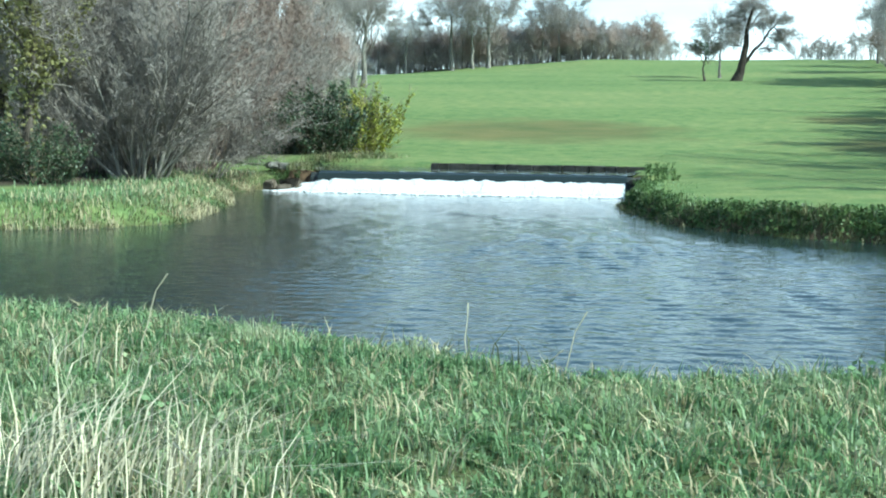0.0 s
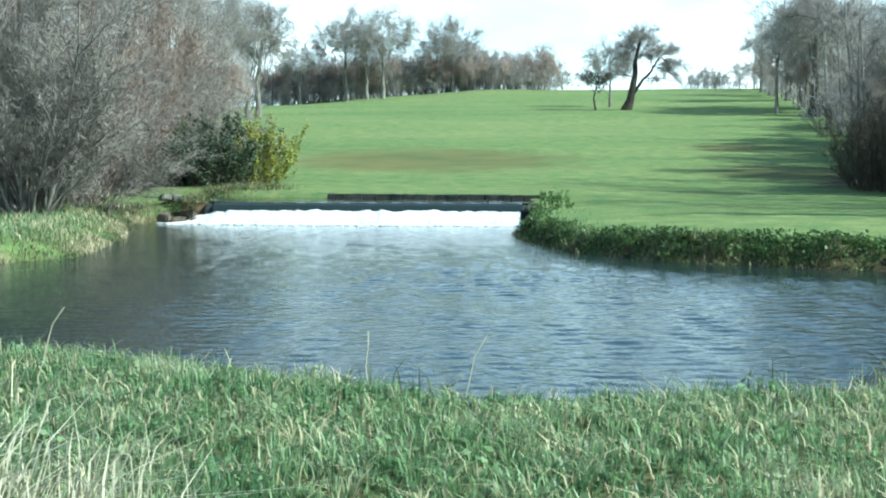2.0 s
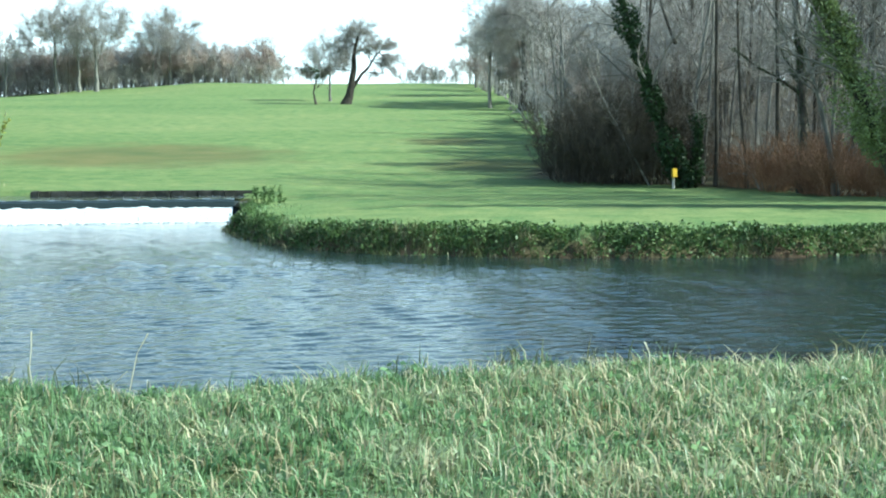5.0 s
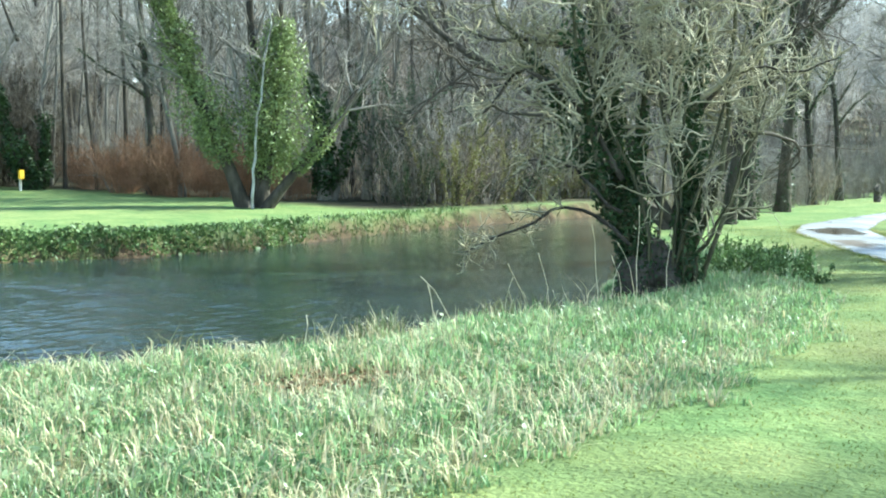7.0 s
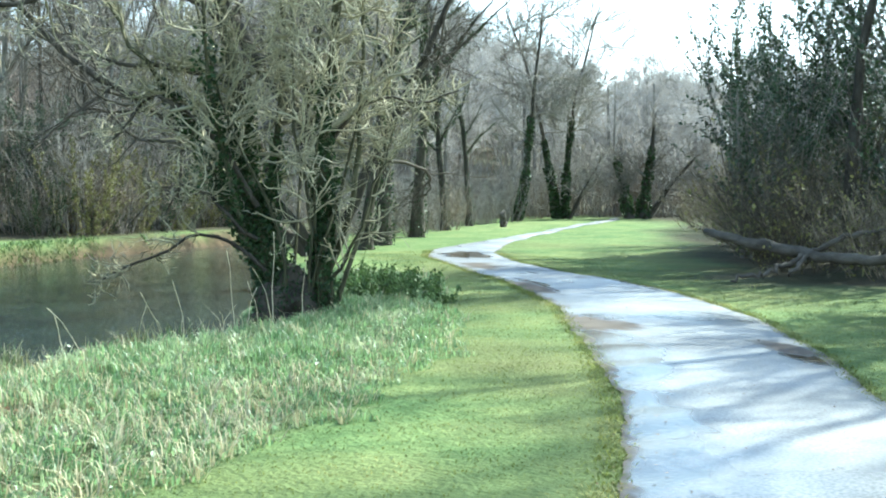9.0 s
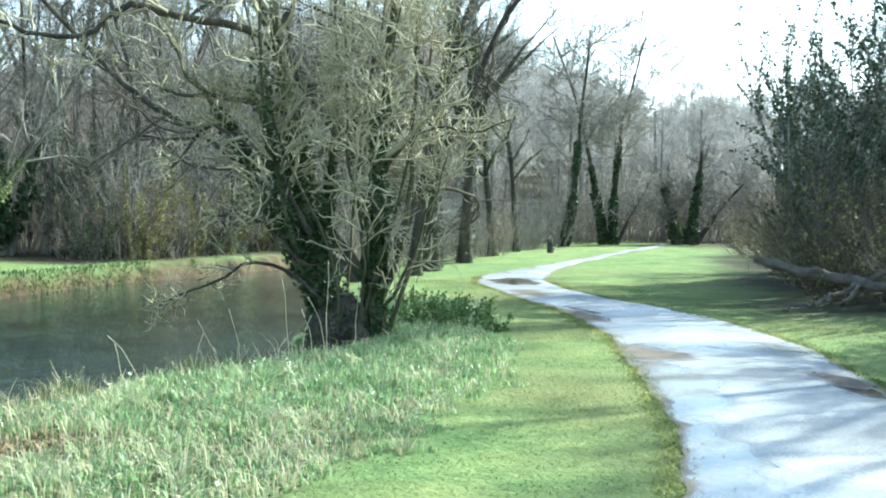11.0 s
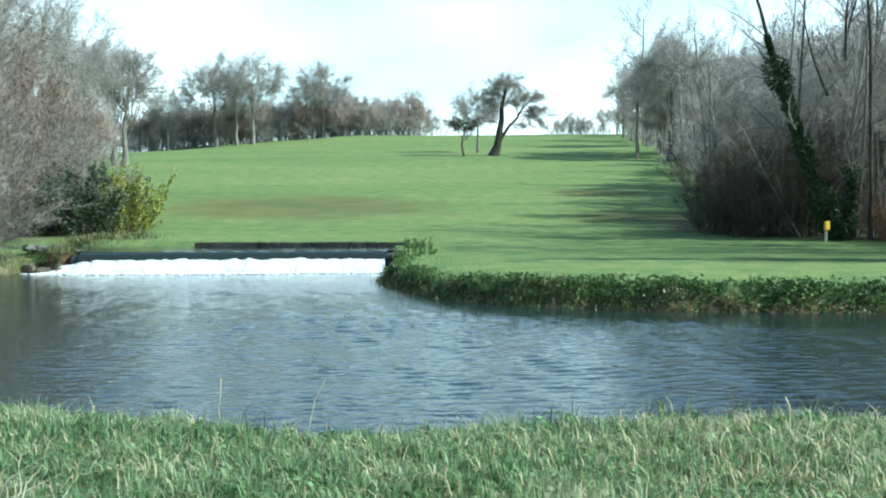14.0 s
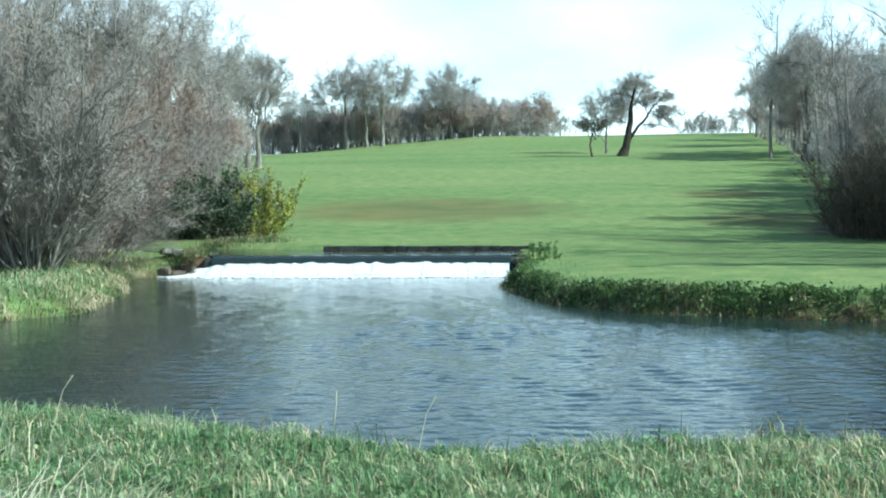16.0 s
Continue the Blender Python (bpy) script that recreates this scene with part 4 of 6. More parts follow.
# the dark thicket at the corner of the wood
corner_kinds = [shrub("corner_bush", "dense dark twiggy bush at the corner of the wood", 120 + i, 34, 4.0, TWIG_DARK, lean=0.95, radius=0.028, count=7, third=20, fine=(0.34, 0.016), group="corner bushes", base=1.1, rounded=1) for i in range(2)]
for x, y, size in ((15.0, 55.6, 0.75), (15.9, 54.8, 0.95), (17.0, 54.4, 1.0), (18.2, 53.8, 0.95), (16.4, 57.4, 1.1), (17.9, 57.2, 1.2), (19.4, 53.4, 0.9), (19.4, 56.5, 1.2), (15.5, 58.6, 0.9)):
    placed(corner_kinds, x, y, any_turn(), size)

# slim straight poles along the front of the wood
POLE = [dict(n=9, bend=0.03, up=0.03, tip=0.35, least=0.04, flare=0.3), dict(n=5, bend=0.14, up=0.08, tip=0.3, least=0.012, count=13, angle=42, length=0.17, thin=0.4, **{"from": 0.45}),
        dict(n=4, bend=0.18, up=0.04, tip=0.4, least=0.008, count=5, angle=42, length=0.55, thin=0.55, **{"from": 0.15})]
pole_kinds = [tree("pole_tree", "slim straight leafless tree with a long bare stem", 290 + i, POLE, 14.5 + i, 0.075 + 0.02 * (i % 2), bark=(BARK, BARK_DARK, BARK, BARK_DARK)[i], group="pole trees", sprays=(4, 0.5, 0.016, 0.8)) for i in range(4)]
for i, (az, dist, lean) in enumerate(((-17.6, 55.5, 3), (-18.4, 58, -2), (-20.9, 55, 1), (-21.5, 53, -3), (-22.0, 57, 4), (-22.9, 52, 0), (-23.6, 56, -4), (-24.3, 51, 3), (-25.1, 49, 1), (-25.7, 54, -2), (-26.5, 47, 2), (-27.3, 51, -1), (-28.2, 45, 3), (-31.6, 46, -2), (-33.0, 50, 2), (-34.5, 45, 4), (-36.2, 48, -3), (-37.5, 45, 0), (-39.0, 50, 3), (-40.4, 46, -4))):
    placed(pole_kinds, *polar(az, dist + 2.5), any_turn(), rng.uniform(0.85, 1.1), (lean, rng.normal(0, 2)))
placed(ivied, *polar(-25.3, 50), 40, 0.75)

# ---- trees with limbs of their own shape ----
def limbed(name, label, seed, x, y, az, limbs, children, bark, twig, ivy=(), ivy_mat=IVY, ivy_size=0.09, category="tree", sprays=(8, 0.6, 0.014), bent=(), dark_from=99):
    """limbs: (sideways, away, sideways heading, away heading, up, length, radius), sideways and away as seen along az."""
    lrng = np.random.default_rng(seed)
    a = radians(az)
    side, away = np.array([math.cos(a), math.sin(a), 0]), np.array([-math.sin(a), math.cos(a), 0])
    rows, groups = [], []
    for s0, w0, hs, hw, hz, length, radius, *z0 in limbs:
        mine = []
        grow(lrng, side * s0 + away * w0 + np.array([0, 0, z0[0] if z0 else -0.15]), side * hs + away * hw + np.array([0, 0, hz]), length, radius, children, 0, mine)
        groups.append(mine)
        rows += mine
    for radius, line in bent:
        pts = np.array([side * s + away * w + np.array([0, 0, z]) for s, w, z in line])
        k = np.linspace(0, len(pts) - 1, 2 * len(pts))
        pts = np.stack([np.interp(k, range(len(pts)), pts[:, i]) for i in range(3)], 1)
        pts[1:-1] += lrng.normal(0, 0.025, (len(pts) - 2, 3))
        radii = radius * np.linspace(1, 0.35, len(pts))
        mine = [(0, pts, radii)]
        branch(lrng, pts, radii, float(np.linalg.norm(np.diff(pts, axis=0), axis=1).sum()), children, 0, mine)
        groups.append(mine)
        rows += mine
    ob = thing(name, label, category)
    made = []
    for i, mine in enumerate(groups):
        made.append(part("limb", skeleton_mesh("limb", mine, 0, 0, bark if i < dark_from else BARK_DARK), ob))
    part("crown", skeleton_mesh("crown", rows, 1, 9, twig, (lrng, len(children) - 1, *sprays)), ob, "bare leafless twigs")
    for which, count, spread, z0, z1 in ivy:
        part("ivy", leaf_mesh("ivy", lrng, along_rows(lrng, groups[which], 0, count, spread, z0, z1), ivy_size, ivy_mat), made[which], "thick evergreen ivy on the limb")
    return put(ob, x, y)


LIMB = [dict(n=11, bend=0.06, up=0.02, tip=0.3, least=0.03, flare=0.4), dict(n=5, bend=0.15, up=0.06, tip=0.35, least=0.014, count=12, angle=45, length=0.28, thin=0.45, **{"from": 0.35}),
        dict(n=4, bend=0.18, up=0.03, tip=0.4, least=0.011, count=5, angle=40, length=0.5, thin=0.6, **{"from": 0.15})]
limbed("ivy_clad_tree", "forked tree smothered in light green ivy at the lawn edge", 7, 18.6, 32.4, -29.5,
       [(-0.2, 0, -0.32, 0, 1, 9.5, 0.2), (-0.05, 0.1, -0.42, 0.1, 1, 9.0, 0.12), (0.25, 0.1, 0.36, 0.1, 1, 8.0, 0.17), (0.35, -0.1, 0.75, 0, 1, 8.0, 0.15), (0.1, 0.2, 0.05, 0.2, 1, 9.0, 0.2)],
       LIMB, BARK_DARK, TWIG, ivy=((0, 15000, 0.75, 1.5, 7.8), (1, 3500, 0.3, 3.0, 8.0), (2, 17000, 1.15, 1.5, 5.4), (3, 1800, 0.2, 0.8, 3.0), (4, 3500, 0.5, 1.6, 4.4)), ivy_mat=IVY_LIGHT, ivy_size=0.05)
limbed("birch_tree", "slender crooked birch with a pale stem among the ivy", 8, 18.4, 32.0, -30, (), LIMB, BARK_PALE, TWIG_PALE,
       bent=((0.048, ((0, 0, -0.1), (0.02, 0, 0.8), (0.1, 0.05, 1.6), (0.12, 0, 2.5), (0.3, 0.05, 3.4), (0.34, 0, 4.3), (0.55, 0.1, 5.3), (0.6, 0.1, 6.4), (0.85, 0.1, 7.6))),))
limbed("leaning_ivied_tree", "leaning dead tree dark with ivy behind a yellow marker", 9, *polar(-20.2, 54.6), -20, [(0, 0, -0.3, 0, 1, 12.0, 0.2), (0.3, 0.3, 0.15, 0, 1, 4.0, 0.12), (-0.5, 0.1, -0.5, 0, 1, 3.5, 0.07, 6.2)], LIMB, BARK_DARK, TWIG, ivy=((0, 6500, 0.42, 0.1, 8.6), (1, 1200, 0.28, 0.1, 3.0)))
limbed("ivied_stump", "tall broken stump hidden under dark ivy", 11, *polar(-33.2, 42.0), -33, [(0, 0, 0.05, 0, 1, 4.4, 0.24), (0.2, 0, 0.35, 0, 1, 8.5, 0.13)], LIMB, BARK, TWIG, ivy=((0, 2600, 0.35, 0.1, 4.4), (1, 700, 0.2, 0.5, 4.0)))
limbed("thin_leaning_tree", "thin pale tree leaning beside the thicket", 12, *polar(-18.6, 56.0), -18.6, [(0, 0, -0.55, 0, 1, 7.5, 0.05)], LIMB, BARK, TWIG)
limbed("mossy_riverside_tree", "many-stemmed leafless tree leaning over the pond, ivy on its stems", 13, 11.9, 10.2, -49.5,
       [(-0.1, -0.2, 0.02, -0.1, 1, 5.6, 0.03), (0.3, 0.1, 0.16, 0.1, 1, 5.8, 0.035), (-0.25, -0.2, -0.1, -0.1, 1, 5.2, 0.03), (0.0, 0.2, 0.06, 0.2, 1, 6.0, 0.04), (0.15, -0.2, 0.1, -0.15, 1, 5.0, 0.028), (-0.2, 0.1, 0.0, 0.1, 1, 5.6, 0.03), (-0.45, 0.15, -0.2, 0.1, 1, 5.6, 0.045)],
       [dict(n=13, bend=0.1, up=0.04, tip=0.3, least=0.012, flare=0.25), dict(n=8, bend=0.17, up=0.05, tip=0.4, least=0.013, count=17, angle=70, length=0.19, thin=0.55, **{"from": 0.36}),
        dict(n=6, bend=0.2, up=0.05, tip=0.5, least=0.008, count=6, angle=60, length=0.5, thin=0.6, **{"from": 0.1})],
       BARK_MOSS, TWIG_MOSS, ivy=((7, 4600, 0.17, 0.0, 2.7), (8, 4200, 0.13, 0.0, 3.0), (6, 900, 0.14, 0.3, 3.2), (12, 1500, 0.16, 0.2, 3.0), (13, 900, 0.12, 0.2, 2.4)), ivy_size=0.036, sprays=(7, 0.3, 0.014, 0.9), dark_from=14,
       bent=((0.14, ((-0.2, 0.05, -0.1), (-0.28, 0.05, 0.25), (-0.5, 0.1, 0.75), (-0.67, 0.1, 1.33), (-0.75, 0.1, 1.9), (-0.8, 0.15, 2.5), (-0.92, 0.15, 3.1), (-1.02, 0.2, 3.8), (-1.1, 0.2, 4.8), (-1.2, 0.2, 6.2))),
             (0.11, ((0.14, -0.1, -0.1), (0.16, -0.1, 0.5), (0.2, -0.1, 1.1), (0.22, -0.08, 1.7), (0.26, -0.05, 2.4), (0.35, 0, 3.2), (0.4, 0, 4.1), (0.5, 0.05, 5.2), (0.55, 0.05, 6.4))),
             (0.05, ((0.2, -0.05, 0.2), (0.32, 0, 0.6), (0.55, 0, 1.3), (0.65, 0.02, 1.95), (0.66, 0.05, 2.6), (0.69, 0.05, 3.6), (0.72, 0.05, 4.8), (0.7, 0.1, 5.8))),
             (0.035, ((0.0, -0.25, 0.0), (0.02, -0.27, 0.5), (0.06, -0.26, 1.1), (-0.02, -0.25, 1.6), (-0.13, -0.25, 2.2), (-0.17, -0.2, 3.3), (-0.2, -0.2, 4.6))),
             (0.04, ((0.22, -0.2, -0.1), (0.24, -0.22, 0.1), (0.34, -0.2, 0.55), (0.5, -0.15, 0.75), (0.72, -0.1, 1.3), (0.95, -0.1, 1.9), (1.1, -0.1, 2.4))),
             (0.06, ((-0.35, -0.05, 0.3), (-0.6, -0.1, 0.8), (-0.9, -0.1, 1.15), (-1.18, -0.12, 1.8), (-1.4, -0.15, 2.4), (-1.7, -0.15, 2.9), (-2.1, -0.2, 3.3), (-2.4, -0.2, 3.9))),
             (0.06, ((-0.3, 0.1, 0.2), (-0.38, 0.1, 0.9), (-0.44, 0.1, 1.6), (-0.35, 0.1, 2.5), (-0.28, 0.12, 3.5), (-0.3, 0.12, 4.6))),
             (0.07, ((-0.8, 0.3, 2.9), (-1.0, 0.37, 3.5), (-1.3, 0.35, 3.95), (-1.8, 0.3, 4.1), (-2.4, 0.2, 4.15), (-2.8, 0.1, 4.28), (-3.05, 0.08, 4.2), (-3.2, 0.05, 3.95), (-3.7, 0, 3.8), (-4.1, -0.1, 3.9), (-4.4, -0.2, 4.0))),
             (0.045, ((-0.6, -0.1, 1.4), (-0.8, -0.2, 1.8), (-1.15, -0.25, 2.3), (-1.6, -0.3, 2.7), (-1.9, -0.3, 2.7), (-2.1, -0.35, 2.45), (-2.3, -0.4, 2.2))),
             (0.03, ((-0.5, -0.2, 0.6), (-1.0, -0.25, 1.0), (-1.3, -0.27, 1.05), (-1.8, -0.3, 0.8), (-2.2, -0.4, 0.65), (-2.5, -0.4, 0.5))),
             (0.03, ((-0.6, -0.2, 1.0), (-1.0, -0.25, 1.35), (-1.2, -0.25, 1.6), (-1.5, -0.3, 1.65), (-1.9, -0.3, 1.65))),
             (0.05, ((-0.7, 0, 2.8), (-1.2, -0.05, 3.05), (-1.45, -0.1, 3.1), (-1.8, -0.1, 3.1), (-2.2, -0.2, 3.15), (-2.6, -0.2, 3.3))),
             (0.035, ((0.3, 0, 2.2), (0.6, -0.05, 2.6), (1.0, -0.1, 2.75), (1.5, -0.1, 2.7), (1.9, -0.1, 2.85)))))
riverside = bpy.data.objects["mossy_riverside_tree"]
brng = random.Random(9)
bm = bmesh.new()
bmesh.ops.create_icosphere(bm, subdivisions=4, radius=1.0)
for v in bm.verts:
    p = v.co.copy()
    k = 1 + 0.28 * noise.noise(p * 2.2) + 0.14 * noise.noise(p * 5.5) + 0.05 * noise.noise(p * 14)
    v.co = Vector((p.x * 0.46 * k - 0.1, p.y * 0.46 * k + 0.18, p.z * 0.5 * k + 0.1))
bole_pts = np.array([v.co for v in bm.verts])
bole = part("bole", bm_mesh("bole", bm, BARK_DARK), riverside, "dark gnarled root bole")
part("ivy", leaf_mesh("ivy", np.random.default_rng(19), np.repeat(bole_pts[bole_pts[:, 2] > -0.2], 2, axis=0) * 1.03, 0.034, IVY), bole, "dark ivy over the bole")
limbed("overhanging_oak", "old leafless oak whose dark limbs hang over the water", 14, 20.6, 17.4, -49.0,
       [(0, 0, -0.05, 0, 1, 9.0, 0.3), (-0.1, 0, -0.7, -0.3, 1.0, 9.5, 0.13), (-0.1, 0, -0.35, -0.45, 1, 9.5, 0.12), (0, 0.1, 0.5, 0.1, 1, 8.0, 0.13)],
       [dict(n=12, bend=0.13, up=-0.01, tip=0.3, least=0.02, flare=0.3), dict(n=9, bend=0.3, up=0.02, tip=0.35, least=0.014, count=14, angle=58, length=0.36, thin=0.5, **{"from": 0.3}),
        dict(n=5, bend=0.24, up=0.01, tip=0.4, least=0.008, count=7, angle=48, length=0.5, thin=0.6, **{"from": 0.15})], BARK_DARK, TWIG_DARK, sprays=(16, 0.42, 0.012, 0.8))

# trees that line the path up the valley
for i, (x, y, size) in enumerate(((26.5, 20.3, 0.8), (30.7, 22.2, 0.75), (24.5, 19.3, 0.6), (36, 24.9, 0.55), (40.5, 26.8, 0.5))):
    placed(ivied, x, y, any_turn(), size, (rng.normal(0, 4), rng.normal(0, 4)))
ALDER = [dict(n=9, bend=0.05, up=0.0, tip=0.3, least=0.03, flare=0.4), dict(n=6, bend=0.15, up=0.05, tip=0.35, least=0.03, count=20, angle=66, length=0.3, thin=0.4, **{"from": 0.34}),
         dict(n=5, bend=0.22, up=0.0, tip=0.4, least=0.024, count=6, angle=50, length=0.5, thin=0.6, **{"from": 0.2})]
limbed("alder_tree", "leaning leafless alder with ivy at its foot", 15, 47.5, 28.9, -59, [(0, 0, 0.2, 0, 1, 9.6, 0.14)], ALDER, BARK_DARK, TWIG, ivy=((0, 1500, 0.12, 0.1, 4.0),), sprays=(14, 0.5, 0.022, 0.8))
limbed("alder_tree", "two-stemmed leafless alder with ivied stems beside the path", 16, 50.4, 28.2, -60.7, [(-0.2, 0, -0.1, 0, 1, 10.2, 0.13), (0.15, 0, 0.04, 0, 1, 9.6, 0.12), (0.3, 0, 0.5, 0, 1, 3.4, 0.1)], ALDER, BARK_DARK, TWIG, ivy=((0, 1500, 0.11, 0.1, 4.0), (1, 1500, 0.11, 0.1, 4.5)), sprays=(14, 0.5, 0.022, 0.8))
limbed("pollard_tree", "low gnarled leafless tree with broken limbs by the path", 17, 53.0, 25.6, -64, [(-0.3, 0, -0.28, 0, 1, 3.0, 0.24), (0.3, 0, 0.1, 0, 1, 4.6, 0.24), (0.4, 0, 0.8, 0, 1, 4.0, 0.14)], ALDER, BARK_DARK, TWIG, ivy=((0, 1000, 0.12, 0.1, 2.6), (1, 1200, 0.12, 0.1, 3.0)), sprays=(14, 0.5, 0.022, 0.8))

for i in range(40):
    placed(scrub_kinds, *polar(-57 - 0.28 * i + rng.uniform(-0.2, 0.2), 61 + rng.uniform(0, 9)), any_turn(), rng.uniform(0.7, 1.1))

# the tree whose crown shades the verge
placed(spread_kinds, 20.2, 1.2, any_turn(), 0.62)

for i in range(34):
    k = i / 33
    placed(scrub_kinds, 25.0 + 21 * k + rng.uniform(-0.5, 0.5), 20.0 + 8.6 * k + rng.uniform(0.2, 1.3), any_turn(), rng.uniform(0.25, 0.5))

# ---- thicket and fallen timber beside the path ----
bramble_kinds = [shrub("bramble_thicket", "tangled brown bramble thicket beside the path", 130 + i, 36, 2.6, (TWIG_DARK, TWIG_BROWN)[i], lean=1.2, radius=0.012, count=6, third=12, fine=(0.3, 0.009), group="bramble thickets", base=1.2, up=0.0, leaves=900, leaf_size=0.05, leaf_mat=LEAF_OLIVE) for i in range(2)]
holly_kinds = [shrub("evergreen_thicket", "tall thicket of grey stems with dull evergreen leaves", 140 + i, 16, 5.8, TWIG, lean=0.3, radius=0.045, count=8, third=5, fine=(0.4, 0.014), group="evergreen thickets", base=1.0, leaves=8500, leaf_size=0.06, leaf_mat=LEAF_DARK) for i in range(2)]
for x, y, size in ((22.3, 7.4, 0.6), (21.7, 5.7, 0.6), (24.2, 8.2, 0.7), (26.2, 9.2, 0.75), (28.6, 10.2, 0.8), (31.5, 11.5, 0.85), (34.5, 12.8, 0.85), (38, 14.8, 0.7), (24, 7.5, 1.0), (41, 17.2, 0.6)):
    placed(bramble_kinds, x, y, any_turn(), size)
for x, y, size in ((26, 9.4, 0.8), (29.5, 9.8, 0.9), (33.5, 10.4, 0.9), (24.5, 5.4, 0.85), (28, 6.8, 1.1), (38, 10.6, 0.75), (33, 8.5, 0.9), (23.8, 3.0, 0.9), (20.6, 1.0, 0.8), (22.3, -1.2, 0.9), (18, -1.8, 1.0), (20, -3.2, 1.1)):
    placed(holly_kinds, x, y, any_turn(), size)
for i in range(18):
    placed(holly_kinds, 24.6 + 1.35 * i + rng.uniform(-0.4, 0.4), 32.6 + 0.36 * i + rng.uniform(-0.1, 2.0), any_turn(), rng.uniform(0.45, 0.85))
ivy_bush_kinds = [shrub("ivied_bush", "dark bush overgrown with glossy ivy at the wood's edge", 250 + i, 13, 3.4, TWIG_BROWN, lean=0.6, radius=0.03, count=5, third=3, fine=(0.5, 0.02), group="ivied bushes", base=0.9, leaves=3200, leaf_size=0.06, leaf_mat=(IVY, LEAF_OLIVE)[i]) for i in range(2)]
for i in range(20):
    k = i / 19
    placed(ivy_bush_kinds, 24.6 + 24 * k + rng.uniform(-0.3, 0.3), 31.8 + 6.3 * k + rng.uniform(-0.1, 0.7), any_turn(), rng.uniform(0.35, 0.9))
sapling_kinds = [shrub("edge_sapling", "sunlit pale saplings at the edge of the wood", 240 + i, 14, 5.0, TWIG_PALE, lean=0.5, radius=0.03, count=7, third=4, fine=(0.4, 0.014), group="edge saplings", base=0.8) for i in range(2)]
for i in range(26):
    k = i / 25
    x, y = (24.4 + 30 * k, 32.2 + 8 * k) if i % 3 else (24.5 - 1.5 * k, 36 + 20 * k)
    placed(sapling_kinds, x + rng.uniform(-0.4, 0.6), y + rng.uniform(0, 1.4), any_turn(), rng.uniform(0.5, 0.95))
for x, y, size in ((30.5, 7.0, 0.85), (35, 8.6, 0.8), (39, 9.0, 0.8), (27.5, 4.2, 0.8), (32.5, 5.4, 0.95), (37, 7.5, 1.0), (19.5, 1.4, 0.7), (23.5, -0.8, 0.8), (21.5, 0.2, 0.8), (26, 1.0, 0.9), (25.5, 7.4, 0.85), (27.2, 5.4, 0.8), (29, 7.2, 0.9), (31.5, 8.0, 0.8)):
    placed(tall_kinds, x, y, any_turn(), size)


def timber(name, label, pts, radii, seed):
    """A lying trunk or bough; its points stand on the ground but for the heights given."""
    trng = np.random.default_rng(seed)
    pts = np.array(pts, dtype=float)
    n = 22
    k = np.linspace(0, len(pts) - 1, n)
    line = np.stack([np.interp(k, range(len(pts)), pts[:, i]) for i in range(3)], 1)
    line[1:-1] += trng.normal(0, 0.03, (n - 2, 3))
    line[:, 2] += height(line[:, 0], line[:, 1])
    r = np.interp(k, range(len(pts)), radii) * trng.uniform(0.88, 1.12, n)
    vs, fs = [], []
    tube(line, r, 9, vs, fs, 0)
    v, f = np.concatenate(vs), np.concatenate(fs)
    caps = np.array([[0, 1, 2], [0, 2, 3], [0, 3, 4], [0, 4, 5], [0, 5, 6], [0, 6, 7], [0, 7, 8]])
    return tagged(new(name, mesh_np(name, v, [f, caps[:, ::-1], caps + (n - 1) * 9], TIMBER, smooth=True)), label, "log")


timber("fallen_tree", "grey fallen trunk lying along the thicket", [(22.4, 9.3, 0.7), (21.5, 7.9, 0.5), (20.1, 6.4, 0.42), (19.4, 4.7, 0.42)], (0.07, 0.105, 0.09, 0.07), 1)
timber("fallen_branch", "bleached fallen branch on the grass beside the thicket", [(20.4, 6.6, 0.42), (20.0, 6.9, 0.25), (19.7, 7.2, 0.1), (19.4, 7.6, 0.03)], (0.05, 0.045, 0.035, 0.025), 2)
timber("fallen_branch", "crooked dead branch propped in the brambles", [(20.9, 5.3, 0.95), (20.6, 5.9, 0.8), (20.3, 6.5, 0.5), (19.9, 6.8, 0.1)], (0.03, 0.045, 0.05, 0.035), 3)
timber("cut_log", "short cut log standing at the edge of the wood", [(39.5, 24.6, 0.0), (39.55, 24.65, 0.55)], (0.12, 0.11), 4)

# ---- left bank ----
willow_kinds = [shrub("grey_willow", "huge grey leafless willow bush at the water's edge", 150, 46, 8.0, TWIG_WILLOW, lean=0.95, radius=0.055, count=17, third=20, fine=(0.45, 0.018), base=0.8, category="shrub", stem_mat=BARK, wild=0.8, rounded=1)]
placed(willow_kinds, -15.4, 37.2, 0, 1.0)
brown_willow = shrub("brown_willow", "reddish brown leafless willow bush behind a grey one", 151, 36, 7.4, TWIG_RUST, lean=0.85, radius=0.045, count=15, third=20, fine=(0.42, 0.018), base=0.9, wild=0.8, rounded=1)
put(brown_willow, -16.6, 45.5, 40, 0.95)
low_willow = shrub("low_willow", "drooping grey twiggy willow shrub by the stream", 152, 36, 4.6, TWIG_WILLOW, lean=1.2, radius=0.022, count=12, third=18, fine=(0.38, 0.017), base=1.0, up=-0.02, wild=0.75)
put(low_willow, -15.0, 41.4, 0, 0.75)
again(low_willow, -17.2, 60.5, 70, 1.0)
again(low_willow, -18.0, 57.8, 160, 1.05)
again(low_willow, -18.2, 40.5, 250, 0.9)
again(low_willow, -20.5, 63.0, 300, 1.25)
again(brown_willow, -19.0, 45.5, 200, 1.1)
again(brown_willow, -19.5, 62.0, 90, 1.15)
